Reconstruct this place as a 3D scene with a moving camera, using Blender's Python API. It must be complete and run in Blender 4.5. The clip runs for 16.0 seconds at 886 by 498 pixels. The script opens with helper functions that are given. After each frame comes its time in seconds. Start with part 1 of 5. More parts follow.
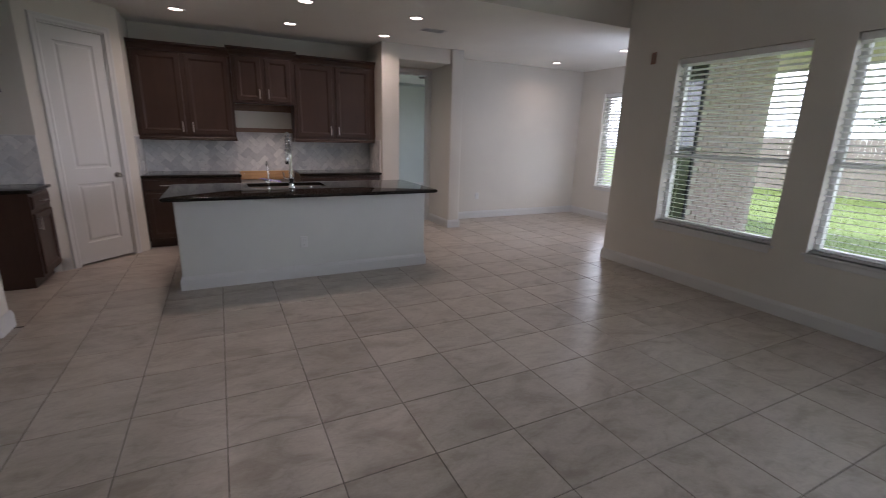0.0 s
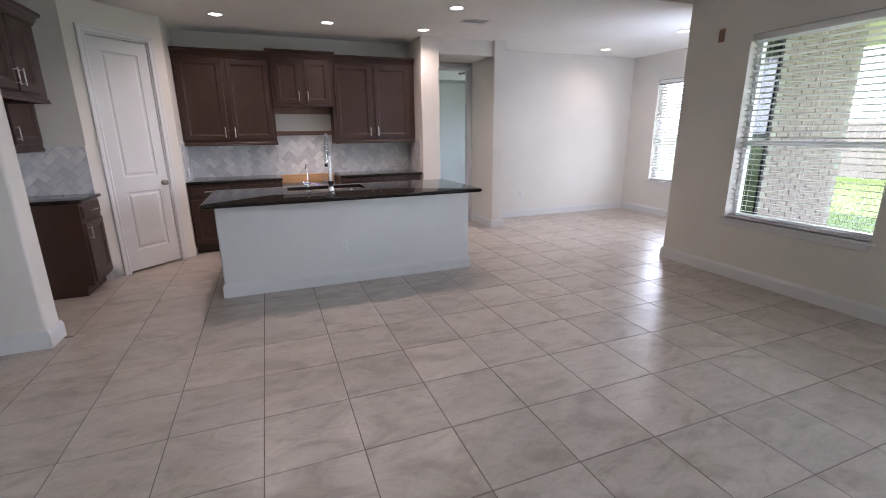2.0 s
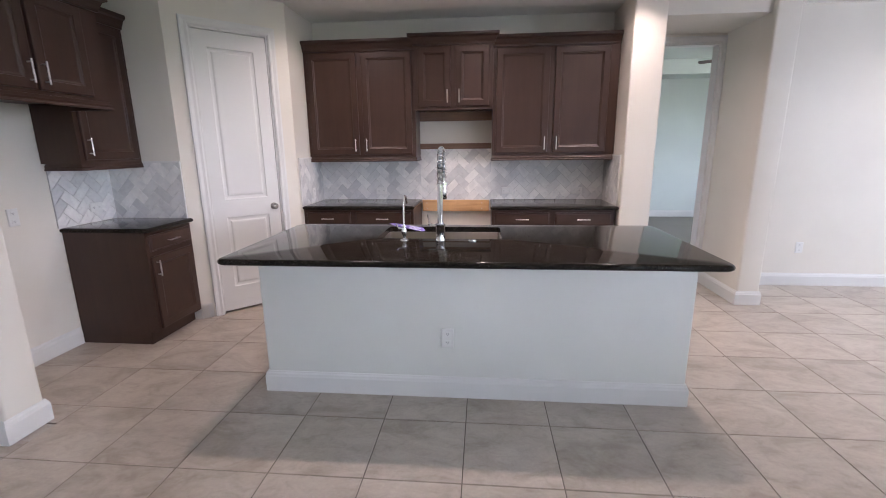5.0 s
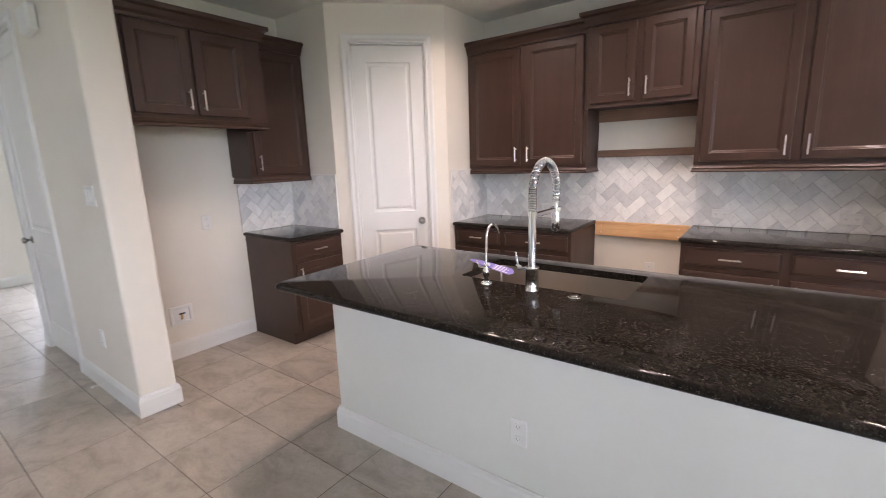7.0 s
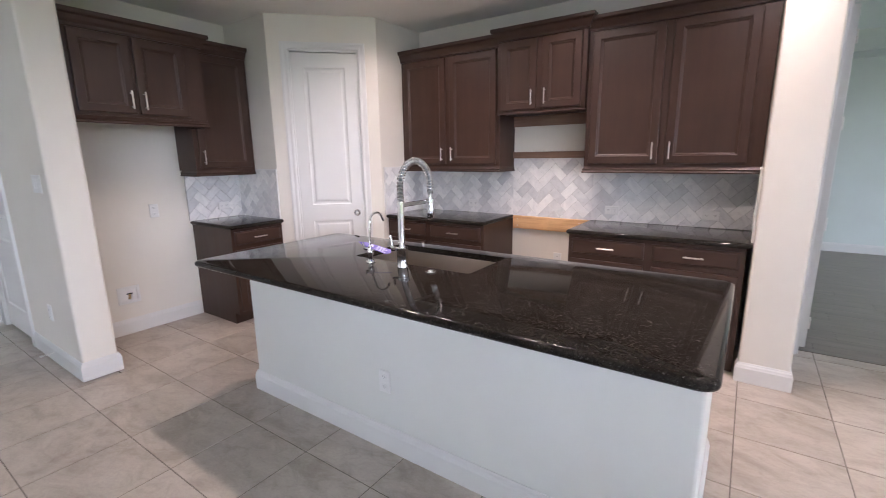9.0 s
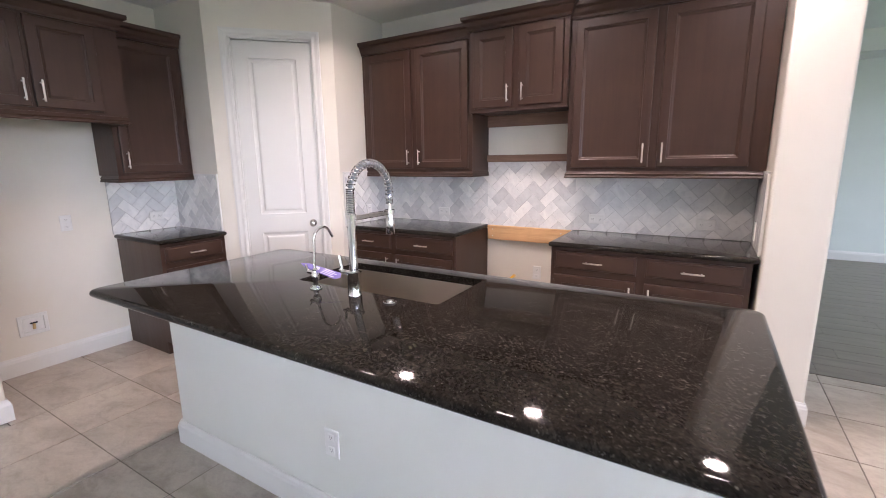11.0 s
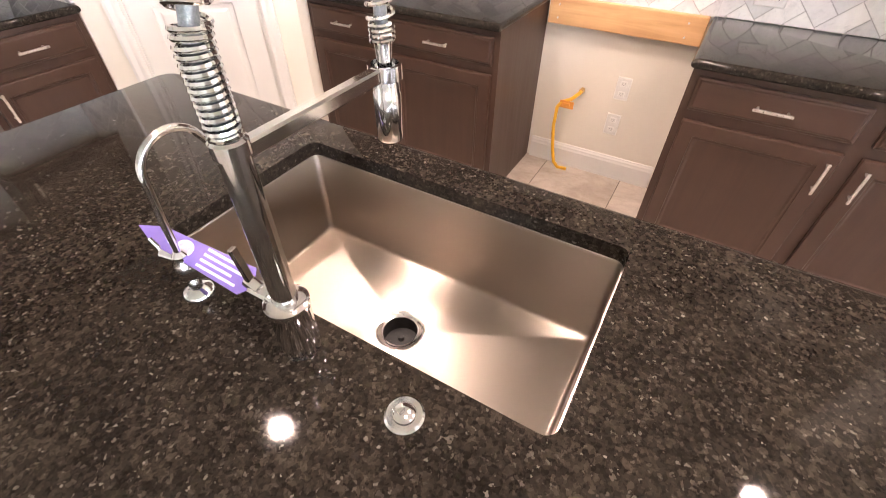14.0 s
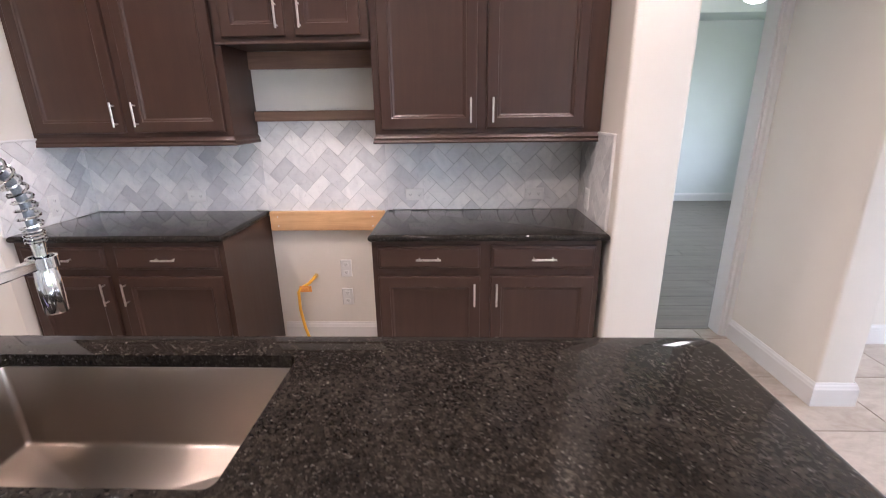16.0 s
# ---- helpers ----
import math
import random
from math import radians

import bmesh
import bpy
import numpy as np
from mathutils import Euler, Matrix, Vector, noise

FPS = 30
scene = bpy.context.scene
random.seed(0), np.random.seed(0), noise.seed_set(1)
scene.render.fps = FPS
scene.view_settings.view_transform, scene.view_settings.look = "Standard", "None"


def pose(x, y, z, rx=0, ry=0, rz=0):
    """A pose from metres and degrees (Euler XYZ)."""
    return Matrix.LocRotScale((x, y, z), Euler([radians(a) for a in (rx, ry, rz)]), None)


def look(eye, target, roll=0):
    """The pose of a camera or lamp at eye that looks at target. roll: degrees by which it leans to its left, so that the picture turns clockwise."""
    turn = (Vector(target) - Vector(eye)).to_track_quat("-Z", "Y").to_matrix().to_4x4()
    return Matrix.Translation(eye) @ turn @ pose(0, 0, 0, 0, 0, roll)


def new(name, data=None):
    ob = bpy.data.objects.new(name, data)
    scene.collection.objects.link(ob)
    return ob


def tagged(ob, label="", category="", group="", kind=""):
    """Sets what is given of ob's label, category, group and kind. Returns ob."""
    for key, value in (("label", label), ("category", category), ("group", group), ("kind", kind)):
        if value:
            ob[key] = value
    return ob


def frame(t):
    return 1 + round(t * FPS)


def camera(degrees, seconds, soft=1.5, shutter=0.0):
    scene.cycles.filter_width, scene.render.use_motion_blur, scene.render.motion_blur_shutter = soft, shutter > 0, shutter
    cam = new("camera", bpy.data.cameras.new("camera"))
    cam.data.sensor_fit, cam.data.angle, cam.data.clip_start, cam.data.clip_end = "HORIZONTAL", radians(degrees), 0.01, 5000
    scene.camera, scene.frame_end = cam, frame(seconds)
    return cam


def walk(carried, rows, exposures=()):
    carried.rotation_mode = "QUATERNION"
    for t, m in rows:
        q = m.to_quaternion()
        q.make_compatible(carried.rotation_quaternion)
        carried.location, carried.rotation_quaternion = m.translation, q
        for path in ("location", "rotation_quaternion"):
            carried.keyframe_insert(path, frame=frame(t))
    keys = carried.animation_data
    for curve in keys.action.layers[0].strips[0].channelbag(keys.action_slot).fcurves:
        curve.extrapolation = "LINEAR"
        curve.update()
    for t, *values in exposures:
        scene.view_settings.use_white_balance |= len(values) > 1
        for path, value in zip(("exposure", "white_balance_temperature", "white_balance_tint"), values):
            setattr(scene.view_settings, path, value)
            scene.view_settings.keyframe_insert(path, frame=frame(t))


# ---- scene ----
cam = camera(90.4, 16.0, soft=0.9, shutter=0.3)
PATH = [
    (0, (0.123, 0.022, 1.495), (0.992, 1.751, 0.991), 1.6),
    (0.5, (0.103, 0.075, 1.493), (0.693, 1.925, 1.013), -0.9),
    (1, (0.097, 0.118, 1.503), (0.498, 2.025, 1.052), -1.4),
    (1.5, (0.1, 0.157, 1.497), (0.552, 2.055, 1.06), -1.7),
    (2, (0.187, 0.278, 1.474), (0.889, 2.079, 0.961), -0.6),
    (2.5, (0.381, 0.516, 1.486), (1.036, 2.337, 0.981), -0.2),
    (3, (0.559, 0.811, 1.476), (1.102, 2.676, 0.999), 1.7),
    (3.5, (0.704, 1.142, 1.463), (1.102, 3.04, 0.977), 0.2),
    (4, (0.825, 1.502, 1.483), (0.834, 3.441, 0.993), -0.8),
    (4.2, (0.864, 1.65, 1.467), (0.798, 3.594, 1.001), -0.8),
    (6.3, (1.331, 2.949, 1.473), (0.725, 4.803, 1.033), 0.0),
    (6.5, (1.392, 3.025, 1.479), (0.582, 4.803, 1.048), -1.2),
    (7, (1.548, 3.151, 1.482), (0.38, 4.724, 1.082), -1.9),
    (7.5, (1.73, 3.055, 1.473), (0.434, 4.532, 1.096), -2.6),
    (8, (1.907, 3.019, 1.479), (0.633, 4.513, 1.093), -2.3),
    (8.5, (2.114, 3.061, 1.477), (0.872, 4.576, 1.077), -2.0),
    (9, (2.217, 3.117, 1.478), (1.103, 4.727, 1.067), -0.8),
    (9.5, (2.236, 3.145, 1.492), (1.23, 4.826, 1.093), -0.3),
    (9.7, (2.25, 3.16, 1.488), (1.254, 4.852, 1.107), -0.4),
    (11.8, (1.728, 3.885, 1.452), (0.671, 5.532, 1.042), -1.7),
    (12, (1.657, 3.988, 1.47), (0.522, 5.555, 0.965), -1.8),
    (12.5, (1.383, 4.239, 1.5), (0.25, 5.685, 0.709), -1.6),
    (13, (1.196, 4.48, 1.525), (0.279, 5.755, 0.287), -1.8),
    (13.5, (1.141, 4.617, 1.475), (0.359, 5.8, 0.065), -2.4),
    (14, (1.135, 4.62, 1.467), (0.397, 5.887, 0.108), 0.4),
    (14.5, (1.192, 4.517, 1.465), (0.353, 6.008, 0.427), 0.6),
    (15, (1.281, 4.441, 1.487), (0.627, 6.275, 1.033), -1.2),
    (15.5, (1.404, 4.432, 1.493), (1.315, 6.372, 1.015), 0.5),
    (16, (1.538, 4.347, 1.497), (1.47, 6.254, 0.899), -0.8),
]
walk(cam, [(t, look(eye, target, roll)) for t, eye, target, roll in PATH],
     exposures=[(t, e, k, 22) for t, e, k in ((0, -0.06, 5800), (0.5, 0.5, 5850), (1, 0.98, 5600), (2, 0.9, 5600), (2.5, 0.66, 5560), (3.5, 0.9, 5480), (4.2, 1.07, 5470), (6.5, 1.48, 6000), (7.5, 1.48, 6000), (9.5, 1.46, 5580), (12, 1.8, 5780), (12.5, 1.9, 5650), (13.5, 2.36, 6350), (14, 2.34, 6350), (14.5, 2.05, 5800), (15, 1.86, 5750), (15.5, 1.82, 5620), (16, 1.63, 5600))])

# ---------------------------------------------------------------- light
world = bpy.data.worlds.new("sky")
scene.world = world
world.use_nodes = True
wn, wl = world.node_tree.nodes, world.node_tree.links
sky = wn.new("ShaderNodeTexSky")
sky.sky_type, sky.sun_disc = "NISHITA", False
sky.sun_elevation, sky.sun_rotation = radians(57.6), radians(218)
sky.air_density, sky.dust_density, sky.ozone_density = 1.0, 3.0, 1.0
wn["Background"].inputs["Strength"].default_value = 0.15
wl.new(sky.outputs["Color"], wn["Background"].inputs["Color"])
sun = new("sun", bpy.data.lights.new("sun", "SUN"))
sun.data.energy, sun.data.angle, sun.data.color = 4.6, radians(8), (1.0, 0.97, 0.92)
sun.matrix_world = look((-7, -9, 18), (0, 0, 0))

CAN_W, SKY_W = 4.3, 12.0         # watts of a ceiling can and of each lamp in the two added living room windows


# ---------------------------------------------------------------- mesh helpers
def thing(name, x=0, y=0, z=0, rz=0, label="", category="", group="", kind=""):
    ob = new(name)
    ob.empty_display_size = 0.1
    ob.matrix_world = pose(x, y, z, 0, 0, rz)
    return tagged(ob, label, category, group, kind)


def mesh_of(name, bm, material, smooth=False):
    bmesh.ops.recalc_face_normals(bm, faces=bm.faces)
    me = bpy.data.meshes.new(name)
    bm.to_mesh(me)
    bm.free()
    me.materials.append(material)
    if smooth:
        me.polygons.foreach_set("use_smooth", [True] * len(me.polygons))
        me.set_sharp_from_angle(angle=radians(40))
    return me


def part(name, bm, material, parent=None, label="", smooth=False, at=None, kind=""):
    me = bm if isinstance(bm, bpy.types.Mesh) else mesh_of(name, bm, material, smooth)
    ob = new(name, me)
    ob.parent = parent
    if at is not None:
        ob.matrix_basis = at
    return tagged(ob, label, kind=kind)


def solid(name, bm, material, label="", category="", kind="structure", group="", smooth=False):
    ob = part(name, bm, material, None, label, smooth)
    return tagged(ob, label, category, group, kind)


def box(bm, x0, x1, y0, y1, z0, z1, bevel=0.0, seg=1):
    vs = [bm.verts.new((x, y, z)) for x in (x0, x1) for y in (y0, y1) for z in (z0, z1)]
    fs = [bm.faces.new([vs[i] for i in q]) for q in ((0, 1, 3, 2), (4, 6, 7, 5), (0, 4, 5, 1), (2, 3, 7, 6), (0, 2, 6, 4), (1, 5, 7, 3))]
    if bevel:
        es = list({e for f in fs for e in f.edges})
        bmesh.ops.bevel(bm, geom=es, offset=bevel, segments=seg, affect="EDGES", profile=0.5)
    return bm


def boxes(*args, bevel=0.0):
    bm = bmesh.new()
    for a in args:
        box(bm, *a, bevel=bevel)
    return bm


def tube(bm, pts, r, seg=10, cap=True, flat=1.0):
    """A round bar along a line of points; r may be a list of radii."""
    pts = [Vector(p) for p in pts]
    rs = r if isinstance(r, (list, tuple)) else [r] * len(pts)
    rings, side = [], None
    for i, p in enumerate(pts):
        d = (pts[min(i + 1, len(pts) - 1)] - pts[max(i - 1, 0)]).normalized()
        if side is None:
            side = d.orthogonal().normalized()
        side = (side - d * side.dot(d)).normalized()
        up = d.cross(side)
        rings.append([bm.verts.new(p + rs[i] * (math.cos(a) * side + flat * math.sin(a) * up)) for a in (2 * math.pi * k / seg for k in range(seg))])
    for a, b in zip(rings, rings[1:]):
        for k in range(seg):
            bm.faces.new((a[k], a[(k + 1) % seg], b[(k + 1) % seg], b[k]))
    if cap:
        bm.faces.new(rings[0])
        bm.faces.new(rings[-1])
    return bm


def lathe(bm, profile, seg=20, cx=0, cy=0, m=None, cap=True):
    """A turned shape about z from (radius, height) pairs."""
    rings = []
    for r, z in profile:
        ring = []
        for k in range(seg):
            a = 2 * math.pi * k / seg
            v = Vector((cx + r * math.cos(a), cy + r * math.sin(a), z))
            ring.append(bm.verts.new(m @ v if m else v))
        rings.append(ring)
    for a, b in zip(rings, rings[1:]):
        for k in range(seg):
            bm.faces.new((a[k], a[(k + 1) % seg], b[(k + 1) % seg], b[k]))
    if cap:
        bm.faces.new(rings[0])
        bm.faces.new(rings[-1])
    return bm


def sweep(bm, path, profile, closed=False, m=None):
    """A moulding along an xy path, mitred at its corners; profile holds (distance to the right of the path, height)."""
    n, rows = len(path), []
    pts = [Vector(p) for p in path]
    for i, p in enumerate(pts):
        before = pts[i - 1] if i or closed else None
        after = pts[(i + 1) % n] if i < n - 1 or closed else None
        d1 = (p - before).normalized() if before is not None else None
        d2 = (after - p).normalized() if after is not None else None
        d1, d2 = d1 or d2, d2 or d1
        n1, n2 = Vector((d1.y, -d1.x)), Vector((d2.y, -d2.x))
        mid = (n1 + n2).normalized()
        mid = mid / max(0.2, mid.dot(n1))
        row = []
        for o, z in profile:
            v = Vector((p.x + mid.x * o, p.y + mid.y * o, z))
            row.append(bm.verts.new(m @ v if m else v))
        rows.append(row)
    pairs = list(zip(rows, rows[1:])) + ([(rows[-1], rows[0])] if closed else [])
    k = len(profile)
    for a, b in pairs:
        for j in range(k):
            bm.faces.new((a[j], a[(j + 1) % k], b[(j + 1) % k], b[j]))
    if not closed:
        bm.faces.new(rows[0])
        bm.faces.new(rows[-1])
    return bm


def rings_rect(bm, x0, x1, z0, z1, rings, cap=True):
    """Nested rectangles in the xz plane: (inset, y) per ring, the last one filled."""
    made = []
    for i, y in rings:
        made.append([bm.verts.new((x, y, z)) for x, z in ((x0 + i, z0 + i), (x1 - i, z0 + i), (x1 - i, z1 - i), (x0 + i, z1 - i))])
    for a, b in zip(made, made[1:]):
        for k in range(4):
            bm.faces.new((a[k], a[(k + 1) % 4], b[(k + 1) % 4], b[k]))
    if cap:
        bm.faces.new(made[-1])
    return made


def panel_slab(bm, w, h, t, holes, rings, x0=0.0, z0=0.0, e=0.003):
    """A door slab facing -y with sunk panels (stacked holes that share their x range)."""
    outer = rings_rect(bm, x0, x0 + w, z0, z0 + h, [(0, t), (0, e), (e * 0.3, e * 0.3), (e, 0)], cap=False)
    bm.faces.new(outer[0])
    hx0, hx1 = holes[0][0], holes[0][1]
    quads = [(x0 + e, hx0, z0 + e, z0 + h - e), (hx1, x0 + w - e, z0 + e, z0 + h - e)]
    zs = [z0 + e] + [v for q in holes for v in q[2:]] + [z0 + h - e]
    quads += [(hx0, hx1, zs[i], zs[i + 1]) for i in range(0, len(zs), 2)]
    for a, b, c, d in quads:
        bm.faces.new([bm.verts.new(p) for p in ((a, 0, c), (b, 0, c), (b, 0, d), (a, 0, d))])
    for a, b, c, d in holes:
        rings_rect(bm, a, b, c, d, rings)
    bmesh.ops.remove_doubles(bm, verts=bm.verts, dist=1e-5)
    return bm


def rounded(x0, x1, y0, y1, r, seg=6):
    out = []
    for cx, cy, a0 in ((x1 - r, y1 - r, 0), (x0 + r, y1 - r, 90), (x0 + r, y0 + r, 180), (x1 - r, y0 + r, 270)):
        out += [(cx + r * math.cos(radians(a0 + 90 * k / seg)), cy + r * math.sin(radians(a0 + 90 * k / seg))) for k in range(seg + 1)]
    return out


def rounded_dense(x0, x1, y0, y1, r, seg=6, n=8):
    """The rounded rectangle with n further points along each straight side."""
    pts, out = rounded(x0, x1, y0, y1, r, seg), []
    for k, p in enumerate(pts):
        out.append(p)
        if k % (seg + 1) == seg:
            q = pts[(k + 1) % len(pts)]
            out += [(p[0] + (q[0] - p[0]) * i / (n + 1), p[1] + (q[1] - p[1]) * i / (n + 1)) for i in range(1, n + 1)]
    return out


def loft(bm, loops, cap_first=False, cap_last=False):
    made = [[bm.verts.new(p) for p in loop] for loop in loops]
    k = len(made[0])
    for a, b in zip(made, made[1:]):
        for i in range(k):
            bm.faces.new((a[i], a[(i + 1) % k], b[(i + 1) % k], b[i]))
    if cap_first:
        bm.faces.new(made[0])
    if cap_last:
        bm.faces.new(made[-1])
    return made


# ---------------------------------------------------------------- materials
def material(name, rough=0.5, metal=0.0, spec=0.5, coat=0.0):
    m = bpy.data.materials.new(name)
    m.use_nodes = True
    b = m.node_tree.nodes["Principled BSDF"]
    b.inputs["Roughness"].default_value, b.inputs["Metallic"].default_value = rough, metal
    b.inputs["Specular IOR Level"].default_value = spec
    b.inputs["Coat Weight"].default_value = coat
    return m, m.node_tree, b


def coords(nt, scale=(1, 1, 1), space="Object"):
    tc, mp = nt.nodes.new("ShaderNodeTexCoord"), nt.nodes.new("ShaderNodeMapping")
    mp.inputs["Scale"].default_value = scale
    nt.links.new(tc.outputs[space], mp.inputs["Vector"])
    return mp.outputs["Vector"]


def world_coords(nt, scale=(1, 1, 1), turn=(0, 0, 0)):
    g, mp = nt.nodes.new("ShaderNodeNewGeometry"), nt.nodes.new("ShaderNodeMapping")
    mp.inputs["Scale"].default_value = scale
    mp.inputs["Rotation"].default_value = turn
    nt.links.new(g.outputs["Position"], mp.inputs["Vector"])
    return mp.outputs["Vector"]


def ramp(nt, fac, stops):
    r = nt.nodes.new("ShaderNodeValToRGB")
    el = r.color_ramp.elements
    while len(el) < len(stops):
        el.new(0.5)
    for e, (p, c) in zip(el, stops):
        e.position, e.color = p, (*c, 1)
    nt.links.new(fac, r.inputs["Fac"])
    return r.outputs["Color"]


def noise_fac(nt, vec, scale, detail=4, rough=0.55, distort=0.0):
    n = nt.nodes.new("ShaderNodeTexNoise")
    n.inputs["Scale"].default_value, n.inputs["Detail"].default_value = scale, detail
    n.inputs["Roughness"].default_value, n.inputs["Distortion"].default_value = rough, distort
    nt.links.new(vec, n.inputs["Vector"])
    return n.outputs["Fac"]


def mix(nt, fac, a, b, mode="MIX"):
    m = nt.nodes.new("ShaderNodeMix")
    m.data_type, m.blend_type = "RGBA", mode
    for sock, v in ((m.inputs[0], fac), (m.inputs[6], a), (m.inputs[7], b)):
        if isinstance(v, bpy.types.NodeSocket):
            nt.links.new(v, sock)
        else:
            sock.default_value = v if isinstance(v, (int, float)) else (*v, 1)
    return m.outputs[2]


def math_node(nt, op, a, b=0.0):
    m = nt.nodes.new("ShaderNodeMath")
    m.operation = op
    for sock, v in ((m.inputs[0], a), (m.inputs[1], b)):
        if isinstance(v, bpy.types.NodeSocket):
            nt.links.new(v, sock)
        else:
            sock.default_value = v
    return m.outputs[0]


def bump(nt, bsdf, height, strength=0.2, distance=0.002):
    b = nt.nodes.new("ShaderNodeBump")
    b.inputs["Strength"].default_value, b.inputs["Distance"].default_value = strength, distance
    nt.links.new(height, b.inputs["Height"])
    nt.links.new(b.outputs["Normal"], bsdf.inputs["Normal"])


def paint(name, colour, rough, spec=0.35, texture=0.25, grain=260, var=0.03):
    """Rolled wall paint: orange-peel relief and a faint cloudiness."""
    m, nt, b = material(name, rough, spec=spec)
    v = world_coords(nt)
    lo, hi = tuple(c * (1 - var) for c in colour), tuple(min(1, c * (1 + var)) for c in colour)
    nt.links.new(ramp(nt, noise_fac(nt, v, 1.6, 5), [(0.3, lo), (0.7, hi)]), b.inputs["Base Color"])
    bump(nt, b, noise_fac(nt, v, grain, 2), texture, 0.0008)
    return m


WALL = paint("greige_wall_paint", (0.67, 0.634, 0.566), 0.62)
CEIL = paint("ceiling_paint", (0.79, 0.78, 0.73), 0.8, 0.2, 0.5, 120)
TRIM = paint("white_trim_paint", (0.65, 0.642, 0.622), 0.36, 0.5, 0.06, 60, 0.012)
ISLAND = paint("island_wall_paint", (0.635, 0.64, 0.60), 0.55)
BEDWALL = paint("bedroom_wall_paint", (0.60, 0.64, 0.61), 0.65)


def floor_tile_material():
    m, nt, b = material("floor_tile", 0.3, spec=0.5)
    info = nt.nodes.new("ShaderNodeObjectInfo")
    geo = nt.nodes.new("ShaderNodeNewGeometry")
    add = nt.nodes.new("ShaderNodeVectorMath")
    add.operation = "ADD"
    comb = nt.nodes.new("ShaderNodeCombineXYZ")
    r1 = math_node(nt, "ADD", math_node(nt, "MULTIPLY", info.outputs["Random"], 37.0), math_node(nt, "MULTIPLY", geo.outputs["Random Per Island"], 53.0))
    nt.links.new(r1, comb.inputs["X"])
    nt.links.new(r1, comb.inputs["Z"])
    nt.links.new(geo.outputs["Position"], add.inputs[0])
    nt.links.new(comb.outputs["Vector"], add.inputs[1])
    v = add.outputs["Vector"]
    flow = nt.nodes.new("ShaderNodeVectorMath")
    flow.operation = "MULTIPLY"
    flow.inputs[1].default_value = (1.0, 1.7, 1.0)
    nt.links.new(v, flow.inputs[0])
    v = flow.outputs["Vector"]
    n1 = ramp(nt, noise_fac(nt, v, 2.6, 7, 0.58, 1.1), [(0.36, (0, 0, 0)), (0.47, (0.55,) * 3), (0.62, (1, 1, 1))])
    n2 = ramp(nt, noise_fac(nt, v, 8.0, 8, 0.66, 1.6), [(0.30, (0, 0, 0)), (0.46, (0.75,) * 3), (0.56, (1, 1, 1))])
    clouds = mix(nt, n1, (0.365, 0.311, 0.256), (0.500, 0.443, 0.382))
    c = mix(nt, n2, mix(nt, 1.0, clouds, (0.83, 0.815, 0.80), "MULTIPLY"), clouds)
    c = mix(nt, 1.0, c, ramp(nt, noise_fac(nt, v, 55, 5, 0.7, 0.6), [(0.3, (0.92,) * 3), (0.7, (1.06,) * 3)]), "MULTIPLY")
    tone = math_node(nt, "ADD", math_node(nt, "MULTIPLY", info.outputs["Random"], 0.16), 0.92)
    cc = nt.nodes.new("ShaderNodeVectorMath")
    cc.operation = "SCALE"
    nt.links.new(c, cc.inputs[0])
    nt.links.new(tone, cc.inputs["Scale"])
    nt.links.new(cc.outputs["Vector"], b.inputs["Base Color"])
    b.inputs["Roughness"].default_value = 0.30
    return m


def grainy(name, stops, rough, axis="z", scale=1.0, rrange=None, spec=0.5, strength=0.06):
    """Wood with its grain along one axis of the object."""
    m, nt, b = material(name, rough, spec=spec)
    s = {"x": (1.5, 28, 28), "y": (28, 1.5, 28), "z": (28, 28, 1.5)}[axis]
    v = coords(nt, tuple(k * scale for k in s))
    info = nt.nodes.new("ShaderNodeObjectInfo")
    add = nt.nodes.new("ShaderNodeVectorMath")
    add.operation = "ADD"
    comb = nt.nodes.new("ShaderNodeCombineXYZ")
    r = math_node(nt, "MULTIPLY", info.outputs["Random"], 41.0)
    for k in "XYZ":
        nt.links.new(r, comb.inputs[k])
    nt.links.new(v, add.inputs[0])
    nt.links.new(comb.outputs["Vector"], add.inputs[1])
    v = add.outputs["Vector"]
    fine = noise_fac(nt, v, 1.0, 6, 0.65, 0.6)
    col = ramp(nt, fine, stops)
    cloud = ramp(nt, noise_fac(nt, coords(nt), 5.0, 3), [(0.3, (0.86,) * 3), (0.7, (1.08,) * 3)])
    nt.links.new(mix(nt, 0.8, col, cloud, "MULTIPLY"), b.inputs["Base Color"])
    lo, hi = rrange or (rough - 0.05, rough + 0.08)
    nt.links.new(ramp(nt, fine, [(0.3, (lo,) * 3), (0.7, (hi,) * 3)]), b.inputs["Roughness"])
    bump(nt, b, fine, strength, 0.0006)
    return m


CAB = grainy("dark_stained_wood", [(0.15, (0.037, 0.0190, 0.0128)), (0.5, (0.046, 0.0237, 0.0160)), (0.85, (0.056, 0.0296, 0.0202))], 0.35, spec=0.42, strength=0.02)
CABX = grainy("dark_stained_wood_rails", [(0.15, (0.037, 0.0190, 0.0128)), (0.5, (0.046, 0.0237, 0.0160)), (0.85, (0.056, 0.0296, 0.0202))], 0.35, "x", spec=0.42, strength=0.02)
LEDGE = grainy("unfinished_brown_wood", [(0.25, (0.145, 0.082, 0.052)), (0.5, (0.21, 0.124, 0.082)), (0.75, (0.275, 0.168, 0.114))], 0.5, "x")
PINE = grainy("raw_pine", [(0.25, (0.50, 0.27, 0.11)), (0.5, (0.66, 0.40, 0.19)), (0.75, (0.76, 0.50, 0.27))], 0.6, "x", 0.8)
